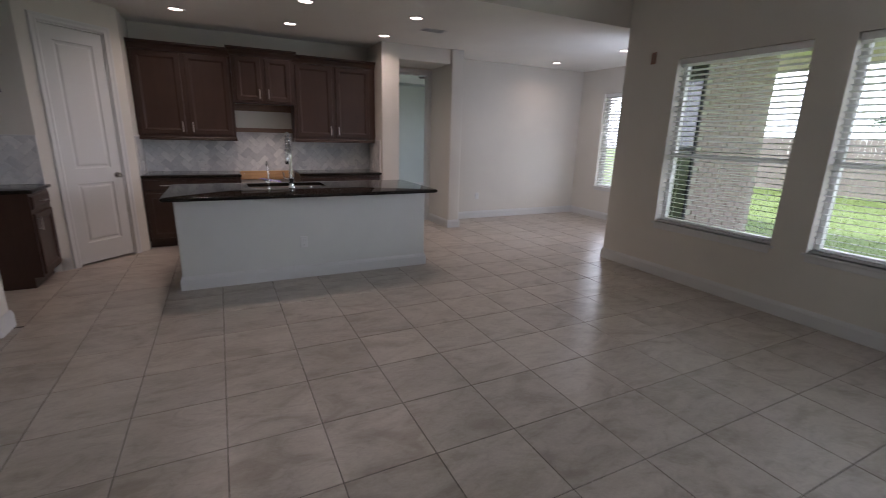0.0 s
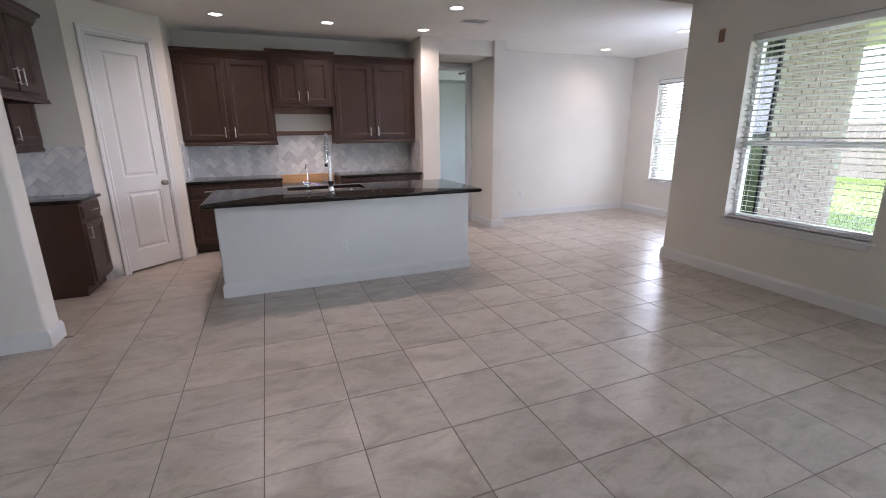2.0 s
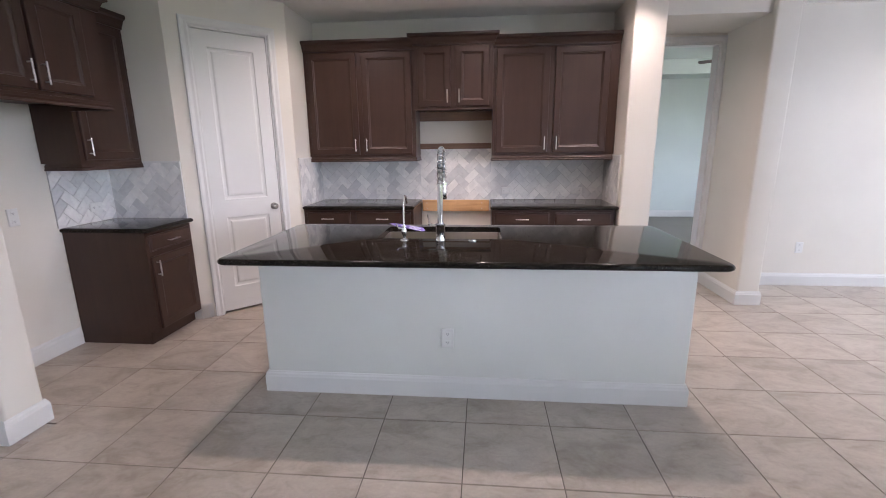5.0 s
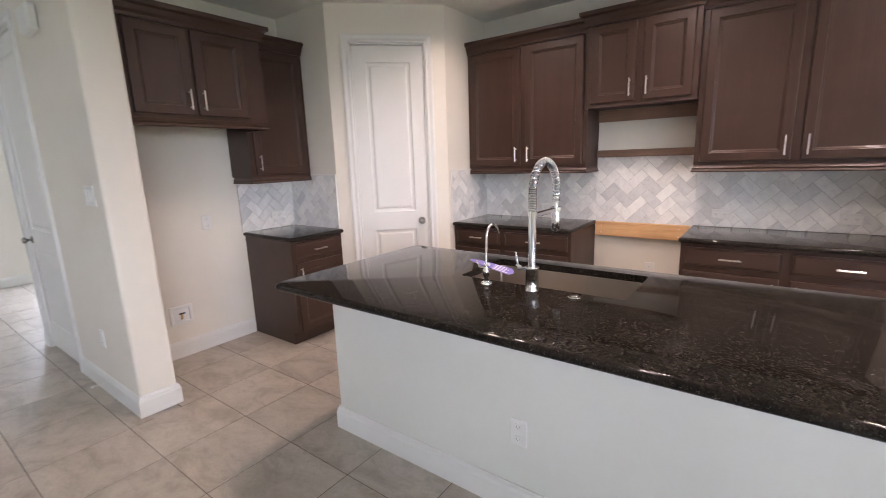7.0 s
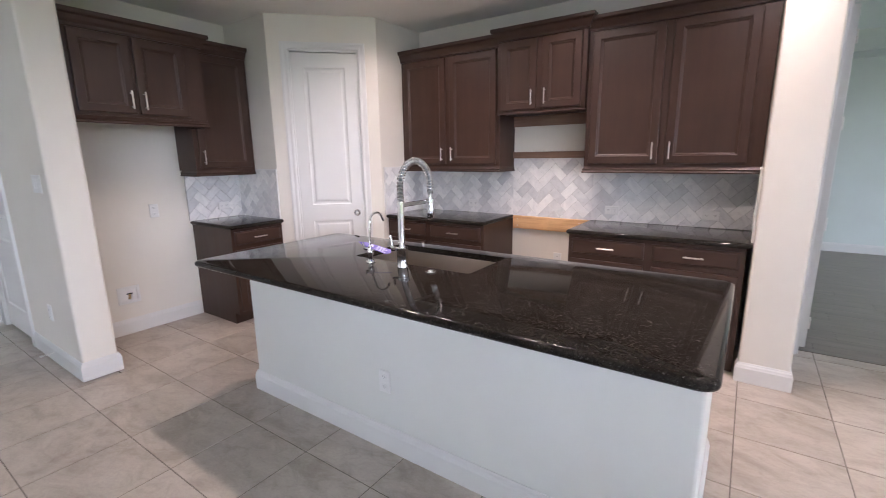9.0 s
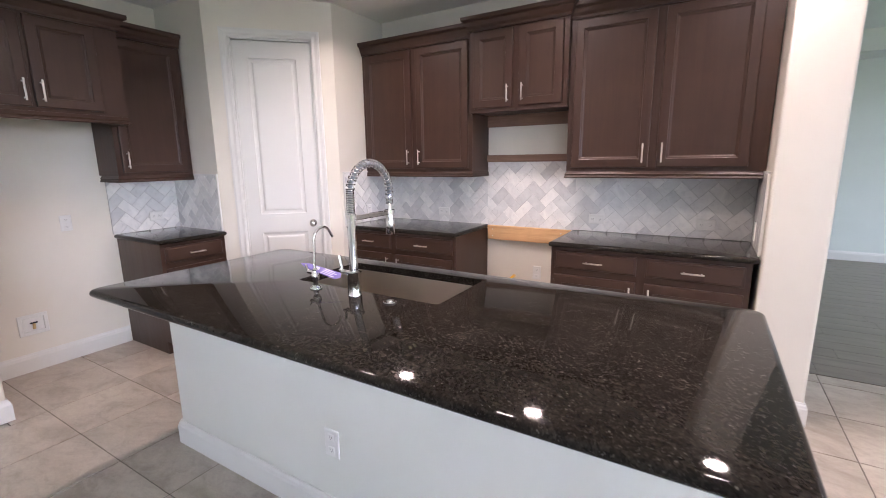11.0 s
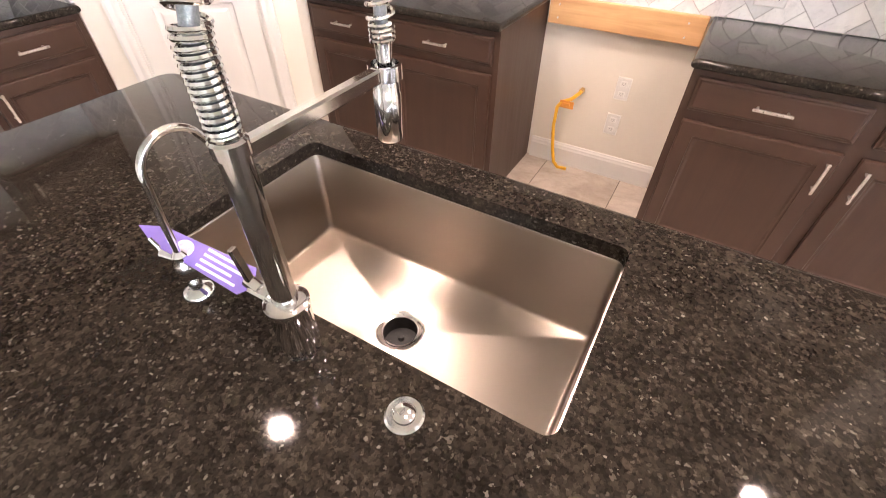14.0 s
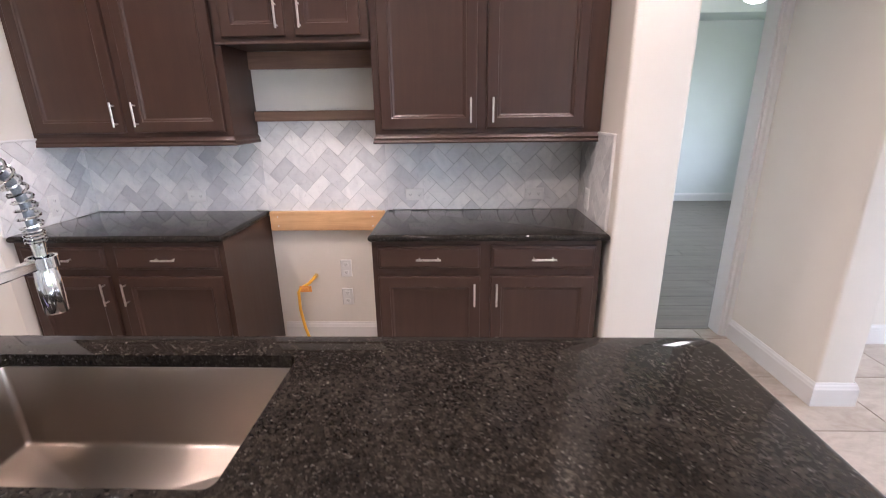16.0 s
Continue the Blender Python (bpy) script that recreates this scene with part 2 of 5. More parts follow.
PLANK = grainy("grey_brown_plank", [(0.25, (0.115, 0.10, 0.083)), (0.5, (0.18, 0.158, 0.132)), (0.75, (0.245, 0.218, 0.185))], 0.42, "x", 0.5)
FENCE = grainy("weathered_fence_wood", [(0.25, (0.36, 0.30, 0.27)), (0.5, (0.46, 0.39, 0.36)), (0.75, (0.55, 0.48, 0.44))], 0.8)


def granite_material():
    """Polished dark stone: black-brown ground, brown crystals and scattered pale flecks."""
    m, nt, b = material("black_granite", 0.05, spec=0.15)
    v = world_coords(nt, turn=(0, 0, 0.6))
    warp = nt.nodes.new("ShaderNodeVectorMath")
    warp.operation = "MULTIPLY_ADD"
    n = nt.nodes.new("ShaderNodeTexNoise")
    n.inputs["Scale"].default_value, n.inputs["Detail"].default_value = 160, 3
    nt.links.new(v, n.inputs["Vector"])
    nt.links.new(n.outputs["Color"], warp.inputs[0])
    warp.inputs[1].default_value = (0.009, 0.009, 0.009)
    nt.links.new(v, warp.inputs[2])

    def cells(scale):
        w = nt.nodes.new("ShaderNodeTexVoronoi")
        w.inputs["Scale"].default_value = scale
        nt.links.new(warp.outputs["Vector"], w.inputs["Vector"])
        sep = nt.nodes.new("ShaderNodeSeparateColor")
        nt.links.new(w.outputs["Color"], sep.inputs["Color"])
        return sep
    big, small = cells(125), cells(250)
    ground = ramp(nt, big.outputs["Red"], [(0.0, (0.0105, 0.0093, 0.0080)), (0.5, (0.0150, 0.0131, 0.0112)), (0.8, (0.0205, 0.0178, 0.0150)), (1.0, (0.030, 0.0262, 0.0222))])
    ground = mix(nt, 1.0, ground, ramp(nt, small.outputs["Blue"], [(0.0, (0.7,) * 3), (1.0, (1.35,) * 3)]), "MULTIPLY")
    mottle = ramp(nt, noise_fac(nt, v, 9, 4, 0.6, 0.4), [(0.35, (0.72, 0.7, 0.68)), (0.65, (1.22, 1.18, 1.12))])
    ground = mix(nt, 1.0, ground, mottle, "MULTIPLY")
    patch = ramp(nt, noise_fac(nt, v, 26, 3, 0.6), [(0.36, (0.15,) * 3), (0.58, (1, 1, 1))])
    fleck = mix(nt, 1.0, ramp(nt, small.outputs["Red"], [(0.0, (0, 0, 0)), (0.89, (0, 0, 0)), (0.95, (0.7,) * 3), (1.0, (1, 1, 1))]), patch, "MULTIPLY")
    tint = ramp(nt, small.outputs["Green"], [(0.0, (0.040, 0.033, 0.027)), (0.6, (0.066, 0.059, 0.051)), (1.0, (0.145, 0.138, 0.126))])
    nt.links.new(mix(nt, fleck, ground, tint), b.inputs["Base Color"])
    nt.links.new(ramp(nt, noise_fac(nt, v, 9, 5), [(0.3, (0.03,) * 3), (0.75, (0.075,) * 3)]), b.inputs["Roughness"])
    return m


def marble_material():
    m, nt, b = material("marble_tile", 0.22, spec=0.5)
    info = nt.nodes.new("ShaderNodeObjectInfo")
    geo = nt.nodes.new("ShaderNodeNewGeometry")
    comb = nt.nodes.new("ShaderNodeCombineXYZ")
    r = math_node(nt, "MULTIPLY", info.outputs["Random"], 91.0)
    for k in "XYZ":
        nt.links.new(r, comb.inputs[k])
    add = nt.nodes.new("ShaderNodeVectorMath")
    add.operation = "ADD"
    nt.links.new(geo.outputs["Position"], add.inputs[0])
    nt.links.new(comb.outputs["Vector"], add.inputs[1])
    v = add.outputs["Vector"]
    cloud = ramp(nt, noise_fac(nt, v, 7, 6, 0.6, 1.5), [(0.25, (0.62, 0.62, 0.622)), (0.5, (0.72, 0.715, 0.708)), (0.75, (0.80, 0.795, 0.78))])
    vein = ramp(nt, noise_fac(nt, v, 16, 8, 0.7, 2.5), [(0.34, (0.84, 0.84, 0.845)), (0.46, (1, 1, 1)), (1.0, (1, 1, 1))])
    tone = ramp(nt, info.outputs["Random"], [(0.0, (0.76, 0.765, 0.78)), (0.25, (0.90, 0.90, 0.90)), (0.6, (0.98, 0.975, 0.965)), (1.0, (1.1, 1.09, 1.07))])
    c = mix(nt, 0.8, cloud, vein, "MULTIPLY")
    nt.links.new(mix(nt, 1.0, c, tone, "MULTIPLY"), b.inputs["Base Color"])
    bump(nt, b, noise_fac(nt, v, 40, 3), 0.05, 0.001)
    return m


def speckle(name, lo, hi, rough, scale=60, metal=0.0, strength=0.1, spec=0.5):
    m, nt, b = material(name, rough, metal, spec)
    v = world_coords(nt)
    f = noise_fac(nt, v, scale, 5, 0.6)
    nt.links.new(ramp(nt, f, [(0.3, lo), (0.7, hi)]), b.inputs["Base Color"])
    bump(nt, b, f, strength, 0.001)
    return m


def brushed(name, colour, rough, scale, depth=1.0):
    m, nt, b = material(name, rough, 1.0)
    v = world_coords(nt, scale)
    f = noise_fac(nt, v, 1.0, 4, 0.6)
    nt.links.new(ramp(nt, f, [(0.3, tuple(c * (1 - 0.035 * depth) for c in colour)), (0.7, colour)]), b.inputs["Base Color"])
    nt.links.new(ramp(nt, f, [(0.3, (rough - 0.02 * depth,) * 3), (0.7, (rough + 0.03 * depth,) * 3)]), b.inputs["Roughness"])
    bump(nt, b, f, 0.012, 0.0003)
    return m


def glass_material():
    m, nt, b = material("window_glass", 0.0)
    b.inputs["Transmission Weight"].default_value = 1.0
    b.inputs["IOR"].default_value = 1.05
    b.inputs["Base Color"].default_value = (0.97, 0.985, 0.98, 1)
    return m


def glow(name, colour, strength):
    m, nt, b = material(name, 0.5)
    b.inputs["Base Color"].default_value = (0.8, 0.8, 0.78, 1)
    b.inputs["Emission Color"].default_value = (*colour, 1)
    b.inputs["Emission Strength"].default_value = strength
    return m


TILE = floor_tile_material()
GROUT = speckle("floor_grout", (0.12, 0.10, 0.085), (0.19, 0.163, 0.14), 0.9, 200)
GRANITE = granite_material()
MARBLE = marble_material()
SPLASHGROUT = speckle("backsplash_grout", (0.36, 0.35, 0.335), (0.46, 0.45, 0.43), 0.85, 200)
CHROME = brushed("polished_chrome", (0.86, 0.87, 0.88), 0.09, (60, 60, 60))
SATIN = brushed("satin_nickel", (0.36, 0.335, 0.31), 0.26, (90, 90, 90))
NICKEL = brushed("brushed_nickel", (0.74, 0.72, 0.69), 0.28, (300, 300, 20))
STEEL = brushed("brushed_steel", (0.375, 0.330, 0.290), 0.29, (2, 300, 300), 0.06)
_nt = STEEL.node_tree
_steel = _nt.nodes["Principled BSDF"]
_grain = _nt.nodes.new("ShaderNodeCombineXYZ")
_grain.inputs["Y"].default_value, _grain.inputs["Z"].default_value = 1.0, 0.6
_nt.links.new(_grain.outputs["Vector"], _steel.inputs["Tangent"])
_steel.inputs["Anisotropic"].default_value = 0.92
_nt.links.remove(_steel.inputs["Normal"].links[0])
PLASTIC = speckle("white_plastic", (0.66, 0.655, 0.635), (0.70, 0.695, 0.67), 0.4, 90, 0, 0.02)
SLOT = speckle("grey_plug_slot", (0.16, 0.16, 0.155), (0.22, 0.22, 0.21), 0.6, 50)
# near-black, for dark parts and for painted shade in the drain and vent
DARKHOLE = speckle("dark_recess", (0.008, 0.008, 0.008), (0.02, 0.02, 0.02), 0.7, 50)
YELLOW = speckle("yellow_gas_coating", (0.72, 0.38, 0.02), (0.82, 0.47, 0.03), 0.45, 60)
ORANGE = speckle("orange_tag", (0.62, 0.24, 0.03), (0.72, 0.31, 0.05), 0.5, 60)
ORANGEBROWN = speckle("brown_plastic", (0.22, 0.10, 0.055), (0.30, 0.14, 0.08), 0.5, 60)
BRASS = brushed("brass", (0.62, 0.45, 0.22), 0.3, (80, 80, 80))
PURPLE = speckle("purple_card", (0.115, 0.085, 0.33), (0.15, 0.11, 0.40), 0.45, 30)
WHITEINK = speckle("white_print", (0.50, 0.49, 0.60), (0.58, 0.57, 0.68), 0.5, 30)
BLIND = paint("blind_slat_paint", (0.80, 0.795, 0.77), 0.42, 0.4, 0.03, 40, 0.01)
VINYL = paint("window_vinyl", (0.72, 0.715, 0.69), 0.4, 0.45, 0.03, 60, 0.01)
GLASS = glass_material()
BRICK = speckle("brick", (0.29, 0.225, 0.21), (0.45, 0.375, 0.355), 0.85, 25, 0, 0.5)
MORTAR = speckle("mortar", (0.42, 0.39, 0.36), (0.52, 0.49, 0.45), 0.9, 120, 0, 0.4)
GRASS = speckle("lawn_soil", (0.17, 0.25, 0.06), (0.27, 0.36, 0.11), 0.9, 9, 0, 0.6)
BLADE = speckle("grass_blade", (0.19, 0.27, 0.06), (0.32, 0.40, 0.13), 0.6, 3)
LEAF = speckle("tree_leaf", (0.035, 0.08, 0.02), (0.08, 0.15, 0.04), 0.6, 6)
BARK = speckle("bark", (0.08, 0.06, 0.045), (0.16, 0.125, 0.10), 0.9, 30, 0, 0.6)
DARKGLASS = speckle("dark_pane_glass", (0.006, 0.007, 0.008), (0.014, 0.015, 0.017), 0.08, 4)
PATIO = paint("patio_ceiling_paint", (0.66, 0.62, 0.50), 0.7)
SKYGLOW = glow("bright_overcast_sky", (0.93, 0.965, 1.0), 5.2)
LAMP = glow("lamp_lens", (1.0, 0.79, 0.62), 7.5)
FANLAMP = glow("fan_lamp_glass", (1.0, 0.93, 0.82), 5.0)
FANWOOD = grainy("fan_blade_wood", [(0.25, (0.03, 0.018, 0.012)), (0.5, (0.06, 0.037, 0.026)), (0.75, (0.09, 0.06, 0.04))], 0.4, "x")

# ---------------------------------------------------------------- the plan
H, HL, HF = 2.738, 3.35, 3.42            # kitchen, living room and foyer ceilings
YB, YN = 7.05, 4.06                      # kitchen back wall; corner where living room and dining nook meet
XW, XD, XL = 4.48, 6.60, -2.11           # living window wall, dining window wall, kitchen side wall
SILL, HEAD = 0.608, 2.32
# the last two windows are unseen, added in the row's rhythm for daylight
WINS = [(2.15, 3.36), (0.66, 1.87), (-0.83, 0.38), (-2.32, -1.11)]
DWIN = (5.21, 6.42)


def wall_x(name, x0, x1, y0, y1, z1, holes=(), mat=WALL, label="smooth greige painted wall"):
    """A wall along y with openings (y0, y1, z0, z1) that go through it."""
    bm, at = bmesh.new(), y0
    for a, b, c, d in sorted(holes):
        box(bm, x0, x1, at, a, 0, z1)
        if c > 0:
            box(bm, x0, x1, a, b, 0, c)
        box(bm, x0, x1, a, b, d, z1)
        at = b
    box(bm, x0, x1, at, y1, 0, z1)
    return solid(name, bm, mat, label, "wall")


def wall_y(name, x0, x1, y0, y1, z1, holes=(), mat=WALL, label="smooth greige painted wall", z0=0):
    bm, at = bmesh.new(), x0
    for a, b, c, d in sorted(holes):
        box(bm, at, a, y0, y1, z0, z1)
        if c > 0:
            box(bm, a, b, y0, y1, 0, c)
        box(bm, a, b, y0, y1, d, z1)
        at = b
    box(bm, at, x1, y0, y1, z0, z1)
    return solid(name, bm, mat, label, "wall")


def corners(x0, x1, y0, y1, rs, seg=5):
    """An outline whose corners (far right, far left, near left, near right) have their own radii."""
    out = []
    for cx, cy, sx, sy, a0, r in ((x1, y1, -1, -1, 0, rs[0]), (x0, y1, 1, -1, 90, rs[1]), (x0, y0, 1, 1, 180, rs[2]), (x1, y0, -1, 1, 270, rs[3])):
        r = max(r, 0.0004)
        out += [(cx + sx * r + r * math.cos(radians(a0 + 90 * k / seg)), cy + sy * r + r * math.sin(radians(a0 + 90 * k / seg))) for k in range(seg + 1)]
    return out


def soft_block(name, x0, x1, y0, y1, z0, z1, rs, mat=WALL, label=""):
    """A drywall block with rounded upright corners."""
    bm = bmesh.new()
    loop = corners(x0, x1, y0, y1, rs)
    loft(bm, [[(x, y, z0) for x, y in loop], [(x, y, z1) for x, y in loop]], True, True)
    return solid(name, bm, mat, label or "greige drywall wall end with rounded corners", "wall", smooth=True)


R = 0.018
wall_x("wall_living_east", XW, XW + 0.17, -3.5, YN - 0.2, HL, [(a, b, SILL, HEAD) for a, b in WINS])
soft_block("wall_living_corner", XW, XW + 0.17, YN - 0.2, YN, 0, HL, (0, R, 0, 0))
wall_y("wall_dining_south", XW + 0.17, XD + 0.17, YN - 0.2, YN - 0.002, H + 0.1)
wall_x("wall_dining_east", XD, XD + 0.17, YN, YB + 0.19, H + 0.1, [(*DWIN, SILL, HEAD - 0.02)])
wall_y("wall_dining_north", 3.585, XD, 7.02, 7.24, H)
soft_block("wall_hall_end_east", 3.385, 3.585, 6.37, 7.118, 0, H, (0, 0, R, R))
soft_block("wall_hall_end_west", 2.283, 2.557, 6.42, 7.118, 0, H, (0, 0, R, R))
solid("header_hall", boxes((2.54, 3.40, 6.424, 7.118, 2.53, H)), WALL, "greige drywall header over the hall opening", "wall")
wall_y("wall_kitchen_north", -2.23, 2.283, YB, YB + 0.12, H)
wall_y("wall_bedroom_south", 1.9, 3.585, 7.12, 7.24, H + 0.4, [(2.64, 3.335, 0, 2.44)])
wall_x("wall_kitchen_west", XL - 0.12, XL, 4.21, YB, H)
wall_y("wall_pantry_front", XL, -1.46, 5.70, 5.80, H)
wall_x("wall_pantry_side", -0.87, -0.77, 6.39, YB, H)
solid("header_living", boxes((-1.40, XW + 0.17, YN, YN + 0.12, H, HL)), WALL, "greige drywall drop between two ceiling heights", "wall")
wall_x("wall_living_west", -1.52, -1.40, -3.5, 2.45, HL)
soft_block("wall_living_west_end", -1.52, -1.40, 2.45, 2.60, 0, HL, (R, R, 0, 0))
solid("header_passage", boxes((-1.52, -1.40, 2.60, 4.0, 2.72, HL)), WALL, "greige drywall drop over the passage", "wall")
wall_y("wall_living_south", -1.52, XW + 0.17, -3.62, -3.5, HL)
wall_y("wall_passage_north", -3.45, -1.60, 4.0, 4.21, H + 0.68, [(-3.335, -2.52, 0, 2.44)])
soft_block("wall_passage_north_end", -1.60, -1.40, 4.0, 4.21, 0, H, (R, 0, 0, R))
solid("header_passage_end", boxes((-1.60, -1.40, 4.0, 4.18, H, HL)), WALL, "greige drywall above the wall end", "wall")
wall_y("wall_passage_south", -6.62, -1.52, 2.48, 2.60, HF)
wall_x("wall_foyer_west", -6.62, -6.50, 2.60, 7.0, HF, [(4.56, 5.46, 0.0, 2.13)])
wall_y("wall_foyer_north", -6.62, -3.33, 7.0, 7.12, HF)
wall_x("wall_foyer_east", -3.45, -3.33, 4.21, 7.0, HF)

solid("ceiling_kitchen", boxes((XL - 0.12, XD + 0.17, YN + 0.12, YB + 0.19, H, H + 0.1), (XW + 0.17, XD + 0.17, YN - 0.2, YN + 0.12, H, H + 0.1), (-1.40, XW + 0.17, YN + 0.001, YN + 0.12, H - 0.003, H), (XL - 0.12, -1.60, 4.21, YN + 0.12, H, H + 0.1)),
      CEIL, "flat pale textured kitchen ceiling", "ceiling")
solid("ceiling_living", boxes((-1.52, XW + 0.17, -3.62, YN + 0.12, HL, HL + 0.1)), CEIL, "high flat pale living room ceiling", "ceiling")
solid("ceiling_passage", boxes((-3.9, -1.52, 2.48, 4.0, 2.72, 2.82), (-3.9, -3.8, 2.6, 4.0, 2.82, HF)), CEIL, "low flat pale passage ceiling", "ceiling")
solid("ceiling_foyer", boxes((-6.62, -3.33, 2.48, 7.12, HF, HF + 0.1)), CEIL, "high pale foyer ceiling", "ceiling")

# the bedroom behind the hall
BX0, BX1, BY1 = 1.9, 6.7, 11.8
wall_y("wall_bedroom_north", BX0 - 0.12, BX1 + 0.12, BY1, BY1 + 0.12, 3.1, mat=BEDWALL, label="plain pale green-grey bedroom wall")
wall_x("wall_bedroom_west", BX0 - 0.12, BX0, 7.24, BY1, 3.1, mat=BEDWALL, label="plain pale green-grey bedroom wall")
# the east opening is unseen, added to hold the bedroom's fill lamp
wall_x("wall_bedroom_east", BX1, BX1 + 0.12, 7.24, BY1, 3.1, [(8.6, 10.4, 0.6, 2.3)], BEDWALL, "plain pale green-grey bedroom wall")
solid("ceiling_bedroom", boxes((BX0, BX1, 7.24, 7.8, 2.74, 2.8), (BX0, BX1, 11.2, BY1, 2.74, 2.8), (BX0, BX0 + 0.6, 7.8, 11.2, 2.74, 2.8), (BX1 - 0.6, BX1, 7.8, 11.2, 2.74, 2.8),
      (BX0, BX1, 7.24, BY1, 3.0, 3.1), (BX0, BX1, 7.74, 7.8, 2.8, 3.0), (BX0, BX1, 11.2, 11.26, 2.8, 3.0)), BEDWALL, "pale bedroom ceiling with a shallow tray", "ceiling")
# daylight standing in the foyer's glazed front door
li = new("front_door_daylight", bpy.data.lights.new("front_door_daylight", "AREA"))
li.data.shape, li.data.size, li.data.size_y, li.data.energy, li.data.color = "RECTANGLE", 0.8, 1.9, 30.0, (0.84, 0.94, 1.0)
li.matrix_world = look((-6.60, 5.01, 1.1), (-5, 5.01, 0.9))
# fill lamp in the added, unseen opening of the bedroom's east wall
li = new("bedroom_added_daylight", bpy.data.lights.new("bedroom_added_daylight", "AREA"))
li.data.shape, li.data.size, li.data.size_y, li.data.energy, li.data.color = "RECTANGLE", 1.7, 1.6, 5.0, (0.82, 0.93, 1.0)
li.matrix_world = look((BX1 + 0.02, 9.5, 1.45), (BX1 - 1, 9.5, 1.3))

# ---------------------------------------------------------------- skirtings
BASE = [(0, 0), (0.016, 0), (0.016, 0.098), (0.013, 0.106), (0.011, 0.116), (0.006, 0.124), (0.004, 0.132), (0, 0.132)]


def skirting(*path, label="white painted skirting board"):
    return solid("baseboard", sweep(bmesh.new(), path, BASE), TRIM, label, "baseboard")


skirting((XD, YN), (XW, YN), (XW, -3.5), (-1.4, -3.5), (-1.4, 2.6), (-1.52, 2.6), (-6.5, 2.6), (-6.5, 4.48))
skirting((-3.45, 7.0), (-3.45, 4.0), (-3.42, 4.0))
skirting((-2.44, 4.0), (-1.4, 4.0), (-1.4, 4.21), (XL, 4.21), (XL, 5.17))
skirting((2.283, 6.50), (2.283, 6.42), (2.557, 6.42), (2.557, 7.12), (2.56, 7.12))
skirting((3.40, 7.12), (3.385, 7.12), (3.385, 6.37), (3.585, 6.37), (3.585, 7.02), (XD, 7.02), (XD, YN))
skirting((0.36, YB), (1.085, YB))
skirting((BX0, 7.24), (BX0, BY1), (BX1, BY1), (BX1, 7.24))
DIAG = pose(-1.46, 5.70, 0, 0, 0, 45)
solid("baseboard", sweep(bmesh.new(), [(0.0, 0.0), (0.098, 0.0)], [(-o, z) for o, z in BASE], m=DIAG), TRIM, "white painted skirting board", "baseboard")

# pantry corner: a wall set at 45 degrees with a door
bm = bmesh.new()
L = 0.976
for a in ((0, 0.180, 0, 0.1, 0, H), (0.796, L, 0, 0.1, 0, H), (0.180, 0.796, 0, 0.1, 2.44, H)):
    box(bm, *a)
bm.transform(DIAG)
solid("wall_pantry_corner", bm, WALL, "greige wall set at an angle across the corner", "wall")

CASING = [(0, 0), (0.0, 0.012), (0.012, 0.018), (0.030, 0.015), (0.052, 0.020), (0.066, 0.018), (0.070, 0.0)]


def casing(width, height, m, parent=None, name="trim", label="white moulded door casing"):
    """Moulding round an opening in the local xz plane, standing proud towards -y."""
    turn = m @ Matrix(((1, 0, 0, 0), (0, 0, -1, 0), (0, 1, 0, 0), (0, 0, 0, 1)))
    prof = [(o, h) for o, h in CASING]
    bm = sweep(bmesh.new(), [(width, 0), (width, height), (0, height), (0, 0)], prof, m=turn)
    ob = part(name, bm, TRIM, parent, label)
    return ob if parent else tagged(ob, label, "trim", kind="structure")


def jamb(width, height, depth, m, parent=None):
    bm = boxes((0, 0.012, 0, depth, 0, height), (width - 0.012, width, 0, depth, 0, height), (0.012, width - 0.012, 0, depth, height - 0.012, height))
    bm.transform(m)
    return tagged(part("trim", bm, TRIM, parent, "white painted door jamb"), category="trim", kind="structure")


def knob(parent, x, z, r=0.027, y=0.0, back=False):
    s = 1 if back else -1
    bm = lathe(bmesh.new(), [(0.0, 0.0), (0.030, 0.0), (0.031, 0.004), (0.026, 0.009), (0.012, 0.012), (0.010, 0.028), (0.017, 0.034), (r, 0.046), (r * 0.98, 0.056), (r * 0.7, 0.064), (0.0, 0.066)], 22)
    bm.transform(pose(x, y, z, 90 if s < 0 else -90))
    return part("door_knob", bm, SATIN, parent, "round brushed nickel door knob", True)


def panel_door(name, w, h, m, label, hinge_left=True, knob_z=0.93, knob_both=False):
    """An eight-foot white door with a tall upper and a short lower moulded panel, its face towards local -y."""
    root = new(name)
    root.matrix_world = m
    tagged(root, label, "door", kind="structure")
    s = 0.11
    holes = [(s, w - s, 0.22, 0.86), (s, w - s, 1.02, h - 0.13)]
    rings = [(0, 0), (0.004, 0.007), (0.016, 0.010), (0.028, 0.010), (0.040, 0.004), (0.05, 0.003)]
    part("door_slab", panel_slab(bmesh.new(), w, h, 0.036, holes, rings), TRIM, root, "white two-panel door leaf")
    kx = w - 0.06 if hinge_left else 0.06
    knob(root, kx, knob_z)
    if knob_both:
        knob(root, kx, knob_z, y=0.036, back=True)
    for hz in (0.2, 0.95, 1.65, h - 0.2):
        hx = -0.003 if hinge_left else w + 0.003
        bm = tube(bmesh.new(), [(hx, -0.004, hz - 0.045), (hx, -0.004, hz + 0.045)], 0.006, 8)
        part("hinge", bm, NICKEL, root, "small brushed nickel hinge")
    return root


